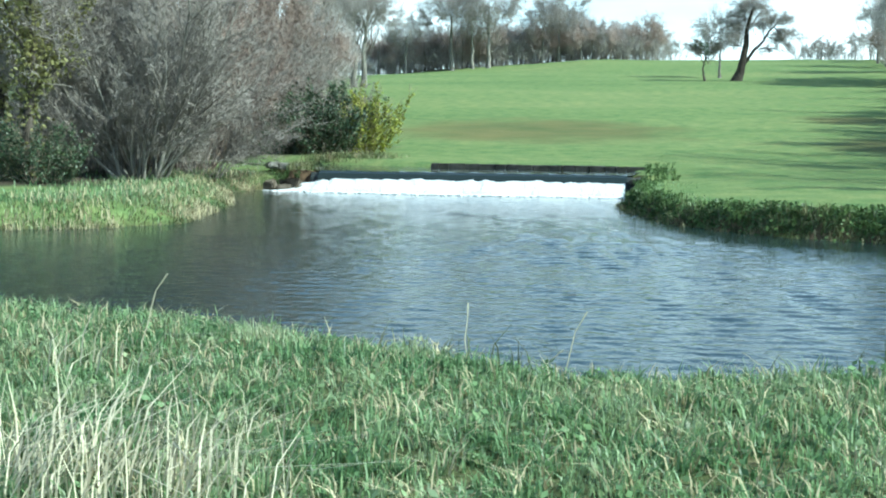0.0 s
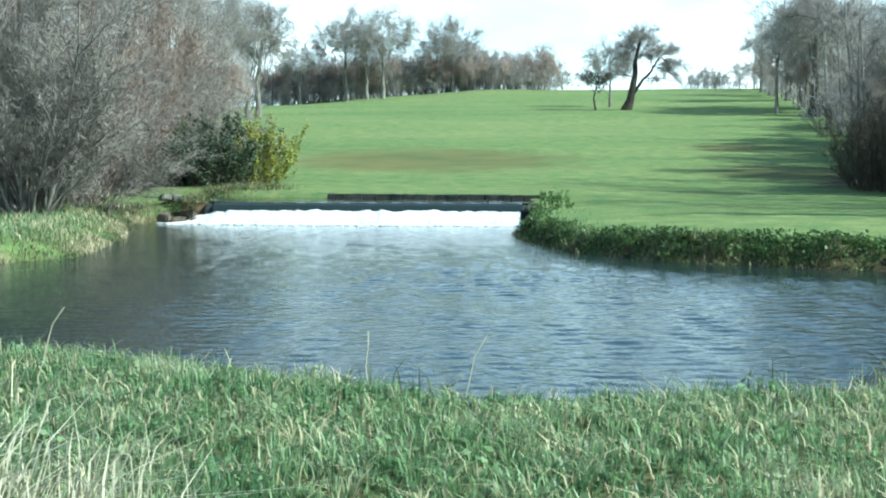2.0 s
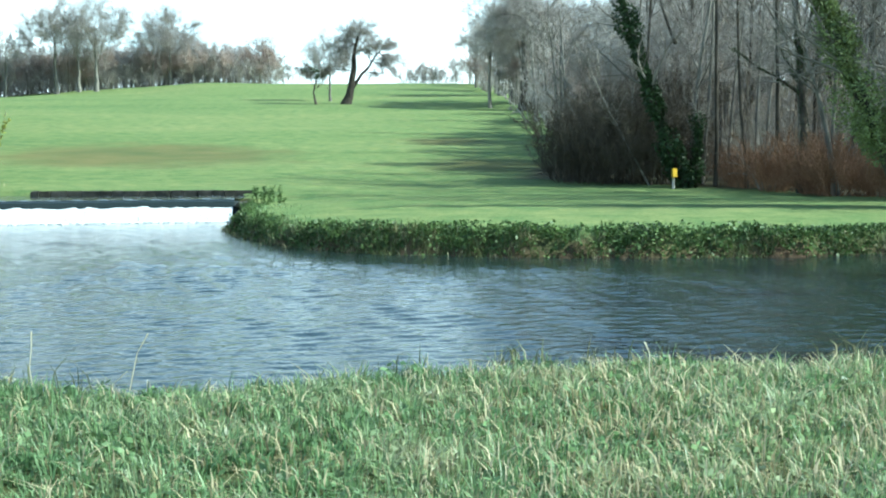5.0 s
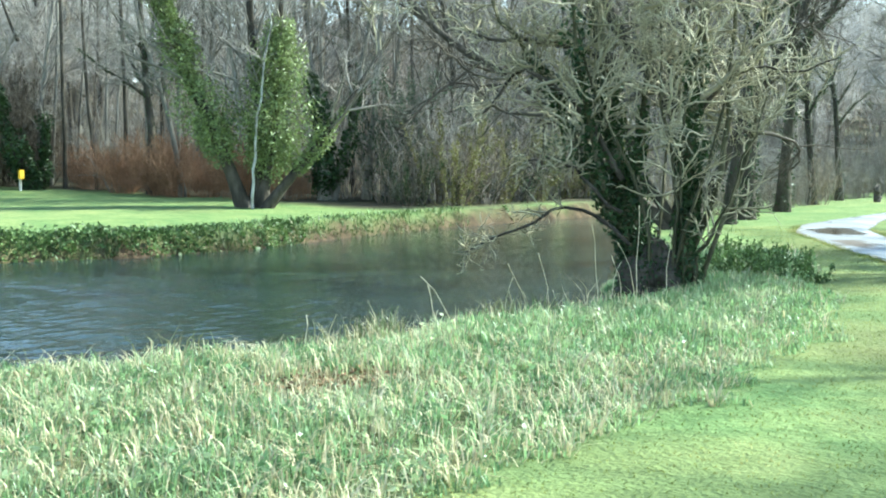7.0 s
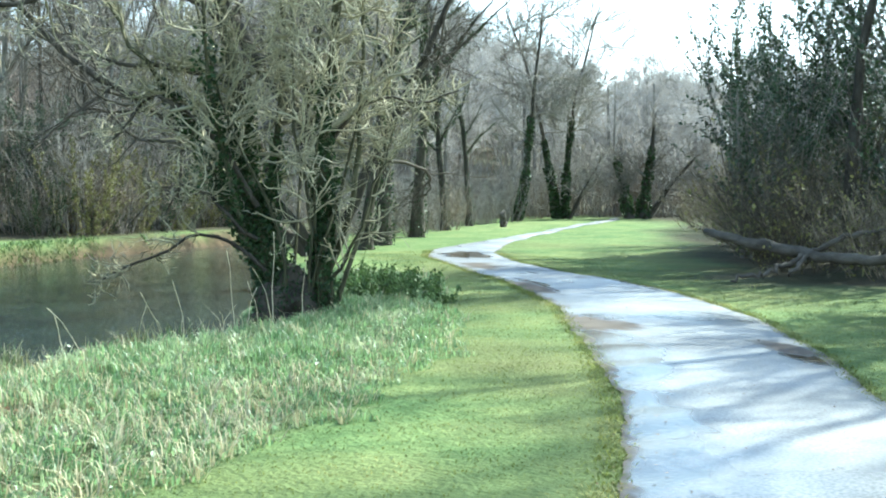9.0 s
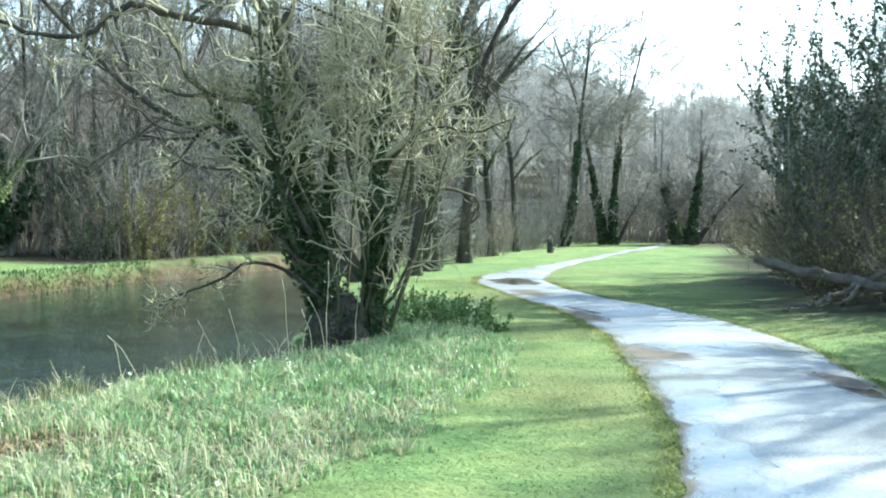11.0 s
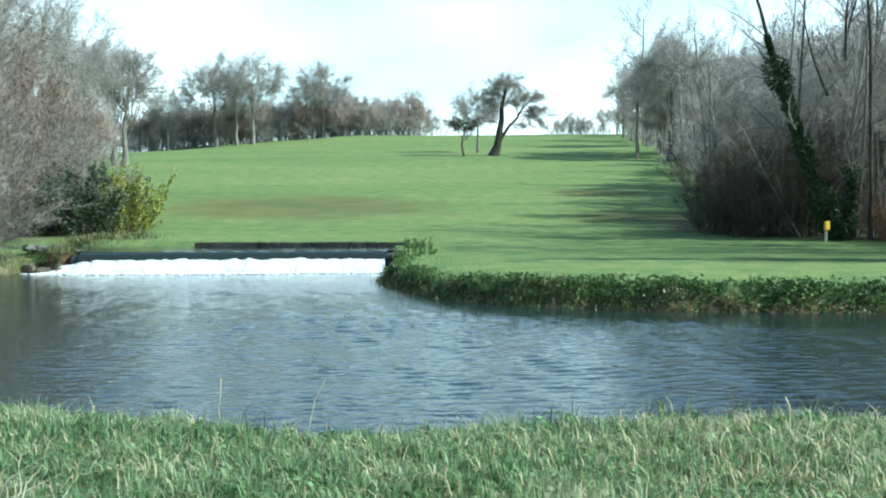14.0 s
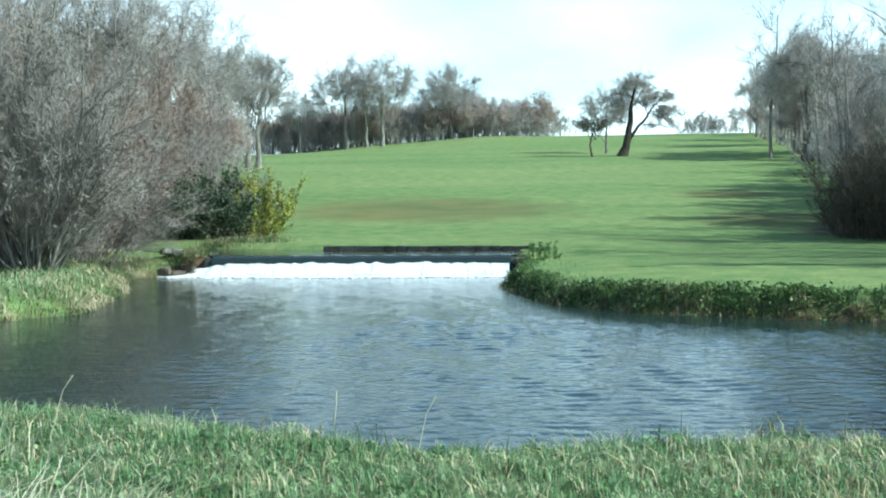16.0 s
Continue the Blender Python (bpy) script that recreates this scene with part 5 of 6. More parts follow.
rhododendron = shrub("rhododendron_bush", "dark glossy evergreen bush on the stream bank", 153, 36, 2.9, TWIG_BROWN, lean=1.0, radius=0.025, count=8, third=4, base=1.2, leaves=7000, leaf_size=0.085, leaf_mat=LEAF_DARK)
put(rhododendron, -14.2, 55.6, 0, 0.95)
again(rhododendron, -15.9, 55.4, 80, 0.85)
again(rhododendron, -15.9, 32.2, 30, 0.48)
again(rhododendron, -18.0, 32.2, 200, 0.55)
golden = shrub("golden_bush", "yellow-green leafy bush beside the dark evergreen", 154, 24, 2.6, TWIG_BROWN, lean=0.7, radius=0.02, count=7, third=4, base=0.7, leaves=5200, leaf_size=0.075, leaf_mat=LEAF_YELLOW)
put(golden, -12.5, 56.9, 0, 0.98)
olive = tree("olive_green_tree", "ivy-grown tree in yellowish olive leaf", 155, TALL, 9.5, 0.2, bark=BARK_DARK, ivy=6000, ivy_top=11, ivy_spread=0.65, ivy_size=0.08, ivy_mat=LEAF_OLIVE)
put(olive, -17.2, 33.6, 0, 0.9)
again(olive, -19.4, 36.0, 120, 1.0)
again(olive, -22.5, 37.0, 240, 1.05)
for i in range(16):
    x, y = polar(rng.uniform(15, 29), rng.uniform(62, 112))
    placed(pale_kinds if i % 2 else far_kinds, x, y, any_turn(), rng.uniform(0.65, 0.95))
for i in range(9):
    placed(thicket_kinds, *polar(14.6 + 0.45 * i, 74 + rng.uniform(-6, 8)), any_turn(), rng.uniform(0.7, 1.0))
for i in range(10):
    x, y = polar(rng.uniform(18, 29), rng.uniform(46, 60))
    placed(thicket_kinds, x, y, any_turn(), rng.uniform(0.6, 0.9))

# ---- the park on the hill ----
for seed, off, lean in ((160, -0.22, -0.5), (164, 0.2, 0.7)):
    put(dome_tree("twin_trunk_tree", "one of two tall leafless trees whose domed crowns join", seed, ((0, 0, -0.2), (0.1, 0, 4.5), (lean, 0, 10.0)), 0.36, (((lean, 0, 9.4), (4.0, 4.0, 5.2), 60, 0.25),), 11, BARK, TWIG_FAR_HAZE, (12, 0.55, 0.022, 0.9)), *polar(12.75 - off, 150), 0, 1.03)
# boughs share the twigs' paler colour, so haze is painted on them too
avenue_kinds = [dome_tree("avenue_tree", "full-crowned leafless tree in the row on the hill", 220 + i, ((0, 0, -0.2), (0, 0, 2), (0.2, 0, 5.5)), 0.2, (((0, 0, 4.1), (3.3, 3.3, 3.7), 30, 0.12),), 9, BARK, (TWIG_FAR_HAZE, TWIG_ROSY_HAZE, TWIG_ROSY_HAZE)[i], (13, 0.55, 0.03, 1.0), "avenue trees", 0.025, 0.13, (TWIG_FAR_HAZE, TWIG_ROSY_HAZE, TWIG_ROSY_HAZE)[i]) for i in range(3)]
back_kinds = [dome_tree("tall_parkland_tree", "tall spreading leafless tree with pale grey boughs", 270 + i, ((0, 0, -0.2), (0.2, 0, 5), (-0.4 + 0.6 * i, 0.2, 13.0)), 0.34, (((0.2 * i, 0, 11.5), (5.2, 5.2, 6.5), 60, 0.25),), 10, BARK, TWIG_FAR_HAZE, (14, 0.5, 0.02, 0.9), "tall parkland trees") for i in range(2)]
for i in range(26):
    placed(avenue_kinds, *polar(14.4 + 0.55 * i + rng.uniform(-0.3, 0.3), rng.uniform(68, 100)), any_turn(), rng.uniform(0.8, 1.2))
for az, dist, size in ((15.4, 104, 0.95), (16.8, 92, 0.95), (18.3, 100, 1.05), (20.2, 88, 1.0), (22.4, 96, 1.1), (25.0, 86, 1.05), (14.6, 122, 0.85), (27.5, 90, 1.1)):
    placed(back_kinds, *polar(az, dist), any_turn(), size)
for az, dist, size in ((10.6, 232, 0.9), (8.45, 232, 1.28), (7.5, 233, 1.12), (6.75, 230, 1.34), (4.3, 240, 1.0), (3.5, 240, 1.16), (2.9, 246, 0.85), (14.2, 170, 1.1), (15.6, 165, 1.2)):
    placed(spread_kinds, *polar(az, dist), any_turn(), size)
for i in range(64):
    az = 12.4 - 13.4 * i / 63
    x, y = polar(az + rng.uniform(-0.15, 0.15), 236 + rng.uniform(-2, 12) + 8 * (i / 63))
    placed(avenue_kinds, x, y, any_turn(), (0.95 if i % 2 else 1.1) * rng.uniform(0.85, 1.12) * (1 + 0.04 * (i / 63)))
for i in range(6):
    placed(avenue_kinds, *polar(14.6 + 0.35 * i, 128 + rng.uniform(-8, 12)), any_turn(), rng.uniform(0.9, 1.2))
put(dome_tree("leaning_oak", "old leaning oak with dark arching limbs alone on the hill", 161, (((0, 0, -0.3), (0.8, 0, 2.4), (1.15, 0, 4.6), (1.25, 0, 6.4), (1.75, 0.1, 8.8)), ((0.6, 0, 1.6), (1.7, 0.1, 3.4), (2.8, 0.1, 4.6), (3.6, 0.2, 5.6), (4.7, 0.2, 7.0))), 0.55,
    (((1.9, 0, 9.2), (3.2, 2.8, 1.9), 46, 0.62), ((-0.9, -0.2, 7.2), (2.1, 1.8, 1.6), 26, 0.5), ((4.9, 0.4, 7.5), (2.4, 2.1, 1.5), 34, 0.6, 1), ((7.2, 0.2, 5.4), (1.8, 1.6, 1.7), 22, 0.6, 1), ((-1.8, -0.3, 4.7), (2.4, 1.9, 1.1), 22, 0.35), ((5.2, 0.5, 3.6), (2.5, 1.9, 1.5), 18, 0.4, 1), ((2.6, 0.2, 6.6), (1.8, 1.6, 1.3), 12, 0.5)), 12, BARK_DARK, TWIG_FAR_HAZE, (20, 0.4, 0.02, 1.0), least=0.016, limb=0.1), *polar(-4.45, 164), 0, 1.0)
small_tree = dome_tree("small_evergreen_tree", "small dark flat-headed tree beside the leaning oak", 162, ((0, 0, -0.2), (-0.3, 0, 1.5), (0.1, 0, 3.6)), 0.17, (((-0.2, 0, 4.4), (2.5, 2.4, 1.2), 34, 0.5),), 9, BARK_DARK, TWIG, (16, 0.35, 0.026, 1.0), least=0.03, limb=0.25)
srng = np.random.default_rng(3)
srows = dome_rows(np.random.default_rng(162), ((0, 0, -0.2), (-0.3, 0, 1.5), (0.1, 0, 3.6)), 0.17, (((-0.2, 0, 4.4), (2.5, 2.4, 1.2), 34, 0.5),), 4, 0.03)
part("foliage", leaf_mesh("foliage", srng, along_rows(srng, srows[1:], 2, 650, 0.25, 3.4, 99), 0.14, LEAF_DARK), small_tree, "dull dark green needles")
put(small_tree, *polar(-3.1, 163))
placed(spread_kinds, *polar(-3.75, 178), 200, 0.75)
for az, dist, size in ((-1.0, 262, 0.45), (-1.6, 270, 0.4), (-7.6, 268, 0.32), (-8.2, 266, 0.42), (-8.8, 268, 0.34), (-9.6, 262, 0.5)):
    placed(spread_kinds, *polar(az, dist), any_turn(), size)
put(dome_tree("dark_trunk_tree", "tall dark-stemmed tree standing out from the wood", 163, ((0, 0, -0.2), (0, 0, 6), (0.3, 0, 13)), 0.5, (((0.3, 0, 10.0), (4.2, 4.2, 5.2), 54, 0.3),), 10, BARK_DARK, TWIG_FAR_HAZE, (12, 0.55, 0.024, 0.9)), *polar(-12.75, 148))
for az, dist, size in ((-13.2, 150, 1.15), (-12.6, 165, 1.1), (-11.6, 190, 1.0), (-10.9, 215, 1.0), (-12.7, 156, 1.2), (-13.6, 162, 1.25), (-12.2, 172, 1.15), (-17.0, 92, 0.85), (-18.6, 84, 0.9), (-20, 78, 0.9), (-22, 84, 1.0), (-20, 66, 0.7), (-18.6, 70, 0.6), (-18.0, 96, 1.0), (-17.0, 104, 0.9)):
    placed(spread_kinds, *polar(az, dist), any_turn(), size)
for az, dist, size in ((-12.4, 168, 1.0), (-13.1, 158, 1.1), (-13.8, 150, 1.1), (-14.4, 138, 1.1), (-15.0, 126, 1.15), (-15.6, 112, 1.1), (-16.2, 100, 1.05), (-16.8, 90, 1.0), (-17.6, 82, 1.0), (-11.8, 190, 1.0), (-11.2, 212, 1.0), (-10.6, 232, 0.95), (-14.0, 170, 1.3), (-15.2, 150, 1.3), (-16.6, 120, 1.35), (-18.2, 100, 1.35)):
    placed(avenue_kinds, *polar(az, dist), any_turn(), size)
for i in range(16):
    placed(far_kinds, *polar(-10.2 - 0.3 * i + rng.uniform(-0.2, 0.2), 245 - 11 * i), any_turn(), rng.uniform(0.5, 0.75))

# scrub coloured paler than real twigs, as haze over the far hill
far_scrub = [shrub("distant_scrub", "distant leafless scrub below the trees", 210 + i, 10, 4.2, TWIG_FAR_HAZE, lean=0.7, radius=0.05, count=4, third=4, fine=(0.85, 0.09), group="distant scrub", base=1.6) for i in range(2)]
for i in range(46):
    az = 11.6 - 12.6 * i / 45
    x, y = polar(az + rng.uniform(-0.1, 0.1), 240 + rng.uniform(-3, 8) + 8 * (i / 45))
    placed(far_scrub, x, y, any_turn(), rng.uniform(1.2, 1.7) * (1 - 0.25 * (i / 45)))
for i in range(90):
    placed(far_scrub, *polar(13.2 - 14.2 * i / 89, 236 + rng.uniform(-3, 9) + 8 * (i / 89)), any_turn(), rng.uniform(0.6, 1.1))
for i in range(9):
    placed(far_scrub, *polar(13.4 + 0.3 * i, 150 + rng.uniform(-8, 12)), any_turn(), rng.uniform(0.8, 1.2))
for az in (-7.3, -7.6, -8.0, -8.3, -8.6, -8.9, -9.3, -9.8, -1.3, -1.9):
    placed(far_scrub, *polar(az, 264), any_turn(), rng.uniform(0.7, 1.05))
for i in range(26):
    placed(far_scrub, *polar(-10.3 - 0.22 * i + rng.uniform(-0.2, 0.2), 240 - 6.4 * i), any_turn(), rng.uniform(0.6, 1.0))
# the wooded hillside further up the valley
# twigs and boughs in the lightened colour that imitates haze
hillside_kinds = [dome_tree("hillside_tree", "full-crowned leafless tree in the wood on the valley side", 320 + i, ((0, 0, -0.2), (0.1, 0, 3), (0.3 * i, 0, 7.5)), 0.2, (((0.2 * i, 0, 5.4), (2.7, 2.7, 3.9), 26, 0.25),), 9, BARK, TWIG_HILL_HAZE, (10, 0.6, 0.026, 0.9), "hillside trees", 0.025, 0.13, TWIG_HILL_HAZE) for i in range(2)]
VALLEY = np.array([polar(-44, 72), polar(-44, 185), polar(-60, 185), polar(-78, 170), polar(-78, 66), polar(-60, 66)])
for i, (x, y) in enumerate(scatter(VALLEY, (30, 185, 8, 140), 4.6, 9000, 210, 0.5)):
    placed(hillside_kinds if i % 4 else far_kinds, x, y, any_turn(), rng.uniform(0.8, 1.15) if i % 4 else rng.uniform(0.45, 0.65))
for x, y in scatter(VALLEY, (30, 185, 8, 140), 6, 5000, 95):
    placed(far_scrub, x, y, any_turn(), rng.uniform(0.8, 1.2))
for i, (x, y) in enumerate(scatter(WOOD, (20, 110, 60, 150), 5.5, 5000, 95, 2.0)):
    if x > 0.31 * y:
        placed(hillside_kinds if i % 3 else avenue_kinds, x, y, any_turn(), rng.uniform(0.95, 1.35))
for x, y in scatter(WOOD, (24, 110, 58, 130), 5, 4000, 70):
    placed(far_scrub, x, y, any_turn(), rng.uniform(0.8, 1.2))

# ---- the weir ----
def block(bm, x, y, z, sx, sy, sz, turn=0.0, jig=0.02, seed=0):
    brng = random.Random(seed)
    res = bmesh.ops.create_cube(bm, size=1.0, matrix=Matrix.Translation((x, y, z)) @ Matrix.Rotation(turn, 4, "Z") @ Matrix.Diagonal((sx, sy, sz, 1)))
    for v in res["verts"]:
        v.co += Vector([brng.uniform(-jig, jig) for _ in range(3)])


weir = thing("weir", "low stone weir with white water falling over it", "weir")
bm = bmesh.new()
n = 60
prof = ((43.62, 0.2), (43.62, 0.6), (43.5, 0.66), (43.3, 0.65), (43.12, 0.5), (43.02, 0.2), (42.98, -0.4))
grid = [[bm.verts.new((-11.5 + 11.3 * i / n, y + 0.02 * math.sin(i * 1.9), z + 0.012 * math.sin(i * 2.7))) for y, z in prof] for i in range(n + 1)]
for i in range(n):
    for j in range(len(prof) - 1):
        bm.faces.new((grid[i][j], grid[i][j + 1], grid[i + 1][j + 1], grid[i + 1][j]))
bmesh.ops.recalc_face_normals(bm, faces=bm.faces)
part("sill", bm_mesh("sill", bm, STONE_WET), weir, "dark wet stone sill")
# the clear water that slides over the sill
bm = bmesh.new()
prof = ((43.5, 0.725), (43.3, 0.715), (43.1, 0.64), (42.98, 0.48), (42.9, 0.3))
grid = [[bm.verts.new((-11.2 + 10.8 * i / n, y, z + 0.01 * math.sin(i * 1.3 + j))) for j, (y, z) in enumerate(prof)] for i in range(n + 1)]
for i in range(n):
    for j in range(len(prof) - 1):
        bm.faces.new((grid[i][j], grid[i + 1][j], grid[i + 1][j + 1], grid[i][j + 1]))
part("overflow", bm_mesh("overflow", bm, WATER_UP), weir, "clear dark water sliding over the sill")
frng = np.random.default_rng(21)
nx, ny = 260, 12
fx = np.linspace(-12.6, -0.45, nx)
fk = np.linspace(0, 1, ny)
FX, FK = np.meshgrid(fx, fk)
edge = 0.015 * np.sin(FX * 3.1) + 0.012 * np.sin(FX * 7.3 + 1)
FY = 42.95 - (0.75 + 0.12 * np.sin(FX * 2.3) * np.sin(FX * 0.9)) * FK ** 1.5 + 0.012 * frng.uniform(-1, 1, FX.shape)
taper = np.clip((FX + 12.6) / 1.9, 0.04, 1) ** 0.8
edge = edge + 0.02 * np.sin(FX * 6 + 3 * np.sin(FX * 2.3)) + 0.015 * frng.uniform(-1, 1, nx)[None]
FZ = (0.43 + edge) * taper * (1 - FK) ** 0.75 + 0.03 + 0.03 * frng.uniform(-1, 1, FX.shape) * FK
FZ[-1] = -0.05
fi = np.arange(nx * ny).reshape(ny, nx)
fq = np.stack([fi[:-1, :-1], fi[1:, :-1], fi[1:, 1:], fi[:-1, 1:]], -1).reshape(-1, 4)
part("white_water", mesh_np("white_water", np.stack([FX.ravel(), FY.ravel(), FZ.ravel()], 1), fq, FOAM, smooth=True), weir, "bright white falling foam")
bm = bmesh.new()
for i in range(70):
    x = -13.0 + 2.6 * frng.uniform() ** 0.7
    bmesh.ops.create_icosphere(bm, subdivisions=1, radius=1, matrix=Matrix.Translation((x, 42.6 + frng.uniform(-0.25, 0.25), 0.005)) @ Matrix.Diagonal((frng.uniform(0.08, 0.3), frng.uniform(0.04, 0.1), 0.035, 1)))
for i in range(150):
    bmesh.ops.create_icosphere(bm, subdivisions=1, radius=1, matrix=Matrix.Translation((frng.uniform(-11.2, -0.5), 42.2 - 0.5 * frng.uniform() ** 2, 0.0)) @ Matrix.Diagonal((frng.uniform(0.05, 0.35), frng.uniform(0.04, 0.12), frng.uniform(0.02, 0.06), 1)))
part("foam_streak", bm_mesh("foam_streak", bm, FOAM), weir, "thin streak of drifting foam")
for x0, label in ((-0.1, "weir end wall of mossy stone blocks"), (-11.9, "broken weir end of rough brown stones")):
    abut = thing("weir_abutment", label, "wall")
    left_end = x0 < -5
    for i in range(13 if left_end else 10):
        bm = bmesh.new()
        block(bm, x0 + frng.uniform(-0.15, 0.15) - (0.42 * (i % 3) if left_end else 0), 42.7 + 0.42 * (i % 4) + frng.uniform(-0.05, 0.05), 0.03 + (0.1 if left_end else 0.25) * (i // 4), frng.uniform(0.28, 0.5), 0.36 if left_end else 0.46, frng.uniform(0.16, 0.3), frng.uniform(-0.4, 0.4), 0.09 if left_end else 0.05, i)
        bmesh.ops.bevel(bm, geom=bm.edges[:], offset=0.05, segments=2, affect="EDGES")
        part("stone", bm_mesh("stone", bm, STONE_BROWN if left_end else STONE_DARK), abut)
wall = thing("retaining_wall", "low dark stone retaining wall of the stream", "wall")
k = 0
for course in range(2):
    s = -7.9 - 0.2 * course
    while s < -0.2:
        w = frng.uniform(0.35, 0.75)
        bm = bmesh.new()
        block(bm, s + w / 2, 48.95 - (s + 7.9) * 0.14 + frng.uniform(-0.02, 0.02), 0.6 + 0.2 * course, w - 0.03, 0.35, 0.19, -0.14, 0.015, k)
        part("stone", bm_mesh("stone", bm, STONE_DARK), wall)
        s += w
        k += 1

# ---- small fixtures ----
marker = thing("marker_post", "short timber post with a yellow marker box", "post")
bm = bmesh.new()
bmesh.ops.create_cone(bm, cap_ends=True, segments=10, radius1=0.06, radius2=0.055, depth=0.95, matrix=Matrix.Translation((0, 0, 0.35)))
part("post", bm_mesh("post", bm, BARK_PALE), marker)
bm = bmesh.new()
bmesh.ops.create_cube(bm, size=1, matrix=Matrix.Translation((-0.02, -0.09, 0.68)) @ Matrix.Diagonal((0.26, 0.12, 0.38, 1)))
bmesh.ops.bevel(bm, geom=bm.edges[:], offset=0.025, segments=2, affect="EDGES")
part("box", bm_mesh("box", bm, PAINT_YELLOW), marker, "bright yellow painted box")
put(marker, *polar(-19.62, 53.6), 20)

# ---- grass ----
def blades(name, pts, length, width, mat, bow, label, seed, category="grass", pull=(0, 0), toward=None):
    """Bent tapered blades, each of two faces, that stand on the ground at pts."""
    grng = np.random.default_rng(seed)
    n = len(pts)
    z = height(pts[:, 0], pts[:, 1])
    base = np.stack([pts[:, 0], pts[:, 1], z - 0.01], 1)
    a = grng.uniform(0, 2 * np.pi, n)
    face = np.stack([np.cos(a), np.sin(a), np.zeros(n)], 1)
    b = a + np.pi / 2 + grng.normal(0, 0.4, n)
    if toward is not None:
        b = toward + grng.normal(0, 0.5, n)
        a = b + np.pi / 2 + grng.normal(0, 0.4, n)
        face = np.stack([np.cos(a), np.sin(a), np.zeros(n)], 1)
    lean = np.stack([np.cos(b) + pull[0], np.sin(b) + pull[1], np.zeros(n)], 1) * (bow * grng.uniform(0.1, 1.2, n))[:, None]
    L, w = (length * grng.uniform(0.35, 1.35, n))[:, None], (width * grng.uniform(0.7, 1.3, n))[:, None]
    up = np.array([0, 0, 1.0])
    droop = grng.uniform(0.0, 0.5, n)[:, None] ** 1.5
    mid = base + (up * 0.6 + lean * 0.25) * L
    tip = base + (up * (0.98 - droop) + lean * (0.85 + 0.5 * droop)) * L
    v = np.stack([base - face * w, base + face * w, mid + face * w * 0.75, mid - face * w * 0.75, tip + face * w * 0.15, tip - face * w * 0.15], 1)
    k = np.arange(n)[:, None] * 6
    f = np.concatenate([k + np.array([[0, 1, 2, 3]]), k + np.array([[3, 2, 4, 5]])])
    return tagged(new(name, mesh_np(name, v.reshape(-1, 3), f, mat)), label, category, kind="stuff")


grng = np.random.default_rng(31)


def meadow(n, x0, x1, y0, y1):
    p = np.stack([grng.uniform(x0, x1, n), grng.uniform(y0, y1, n)], 1)
    d = np.hypot(p[:, 0], p[:, 1] - 0.4)
    return p[(d > 3.4) & (d < 21)]


def tufts(centres, low, high, radius):
    """Blade feet round each tuft's centre, the way each blade leans, and the tuft each belongs to."""
    count = grng.integers(low, high, len(centres))
    which = np.repeat(np.arange(len(centres)), count)
    turn = grng.uniform(0, 2 * np.pi, len(which))
    r = radius * np.sqrt(grng.uniform(0, 1, len(which)))
    return centres[which] + np.stack([np.cos(turn) * r, np.sin(turn) * r], 1), turn, which


def rough_grass(points):
    """Where the long grass grows, how far inside its edge, and how thickly."""
    water_d = signed(points, POND)
    soft = points[:, 1] - np.interp(points[:, 0], MOWN[:, 0], MOWN[:, 1]) + 0.5 * wobble(points[:, 0], points[:, 1], 1.3, 2)
    thick = 0.55 + 0.45 * wobble(points[:, 0], points[:, 1], 2.1, 5) + 0.3 * wobble(points[:, 0], points[:, 1], 5.3, 1)
    mud = np.hypot((points[:, 0] - 4.85) / 0.7, (points[:, 1] - 7.0) / 0.5) + 0.3 * wobble(points[:, 0], points[:, 1], 6.0, 3)
    return (water_d > 0.1) & (soft > 0) & (water_d < 9) & (mud > 0.85), soft, thick


cand = meadow(76000, -10, 18, 2.6, 15)
ok, soft, thick = rough_grass(cand)
ok &= grng.uniform(0, 1, len(cand)) < np.clip(0.4 + 0.3 * thick, 0.2, 0.8) * np.interp(np.hypot(cand[:, 0], cand[:, 1]), [8, 12], [1, 0.65])
centres, soft, thick = cand[ok], soft[ok], thick[ok]
tall = np.clip(0.55 + thick * 0.5, 0.35, 1.2) * np.clip(soft / 1.2, 0.35, 1) * grng.uniform(0.5, 1.45, len(centres))
p, turn, which = tufts(centres, 5, 15, 0.05)
blades("meadow_grass", p, 0.125 * tall[which], 0.005, GRASS_LONG, 0.9, "long tussocky green grass on the near bank", 1, toward=turn)
thatch = meadow(60000, -10, 18, 2.6, 15)
ok, soft, thick = rough_grass(thatch)
thatch = thatch[ok & (thatch[:, 0] < 7.5) & (wobble(thatch[:, 0], thatch[:, 1], 2.6, 8) + 0.6 * wobble(thatch[:, 0], thatch[:, 1], 7.0, 3) > 0.0)]
blades("thatch_grass", thatch, 0.075 * np.ones(len(thatch)), 0.0045, GRASS_DRY, 2.2, "flattened straw and dead leaves between the tussocks", 25)
under = meadow(150000, -10, 18, 2.6, 15)
ok, soft, thick = rough_grass(under)
under = under[ok]
blades("low_grass", under, 0.085 * np.ones(len(under)), 0.006, GRASS_LONG, 0.8, "short tangled grass between the tussocks", 21)
few = centres[grng.choice(len(centres), 4200, replace=False, p=np.interp(centres[:, 0], [1, 2, 6, 8], [1, 2.5, 2.5, 0.5]) / np.interp(centres[:, 0], [1, 2, 6, 8], [1, 2.5, 2.5, 0.5]).sum())]
dp, turn, which = tufts(few, 3, 8, 0.05)
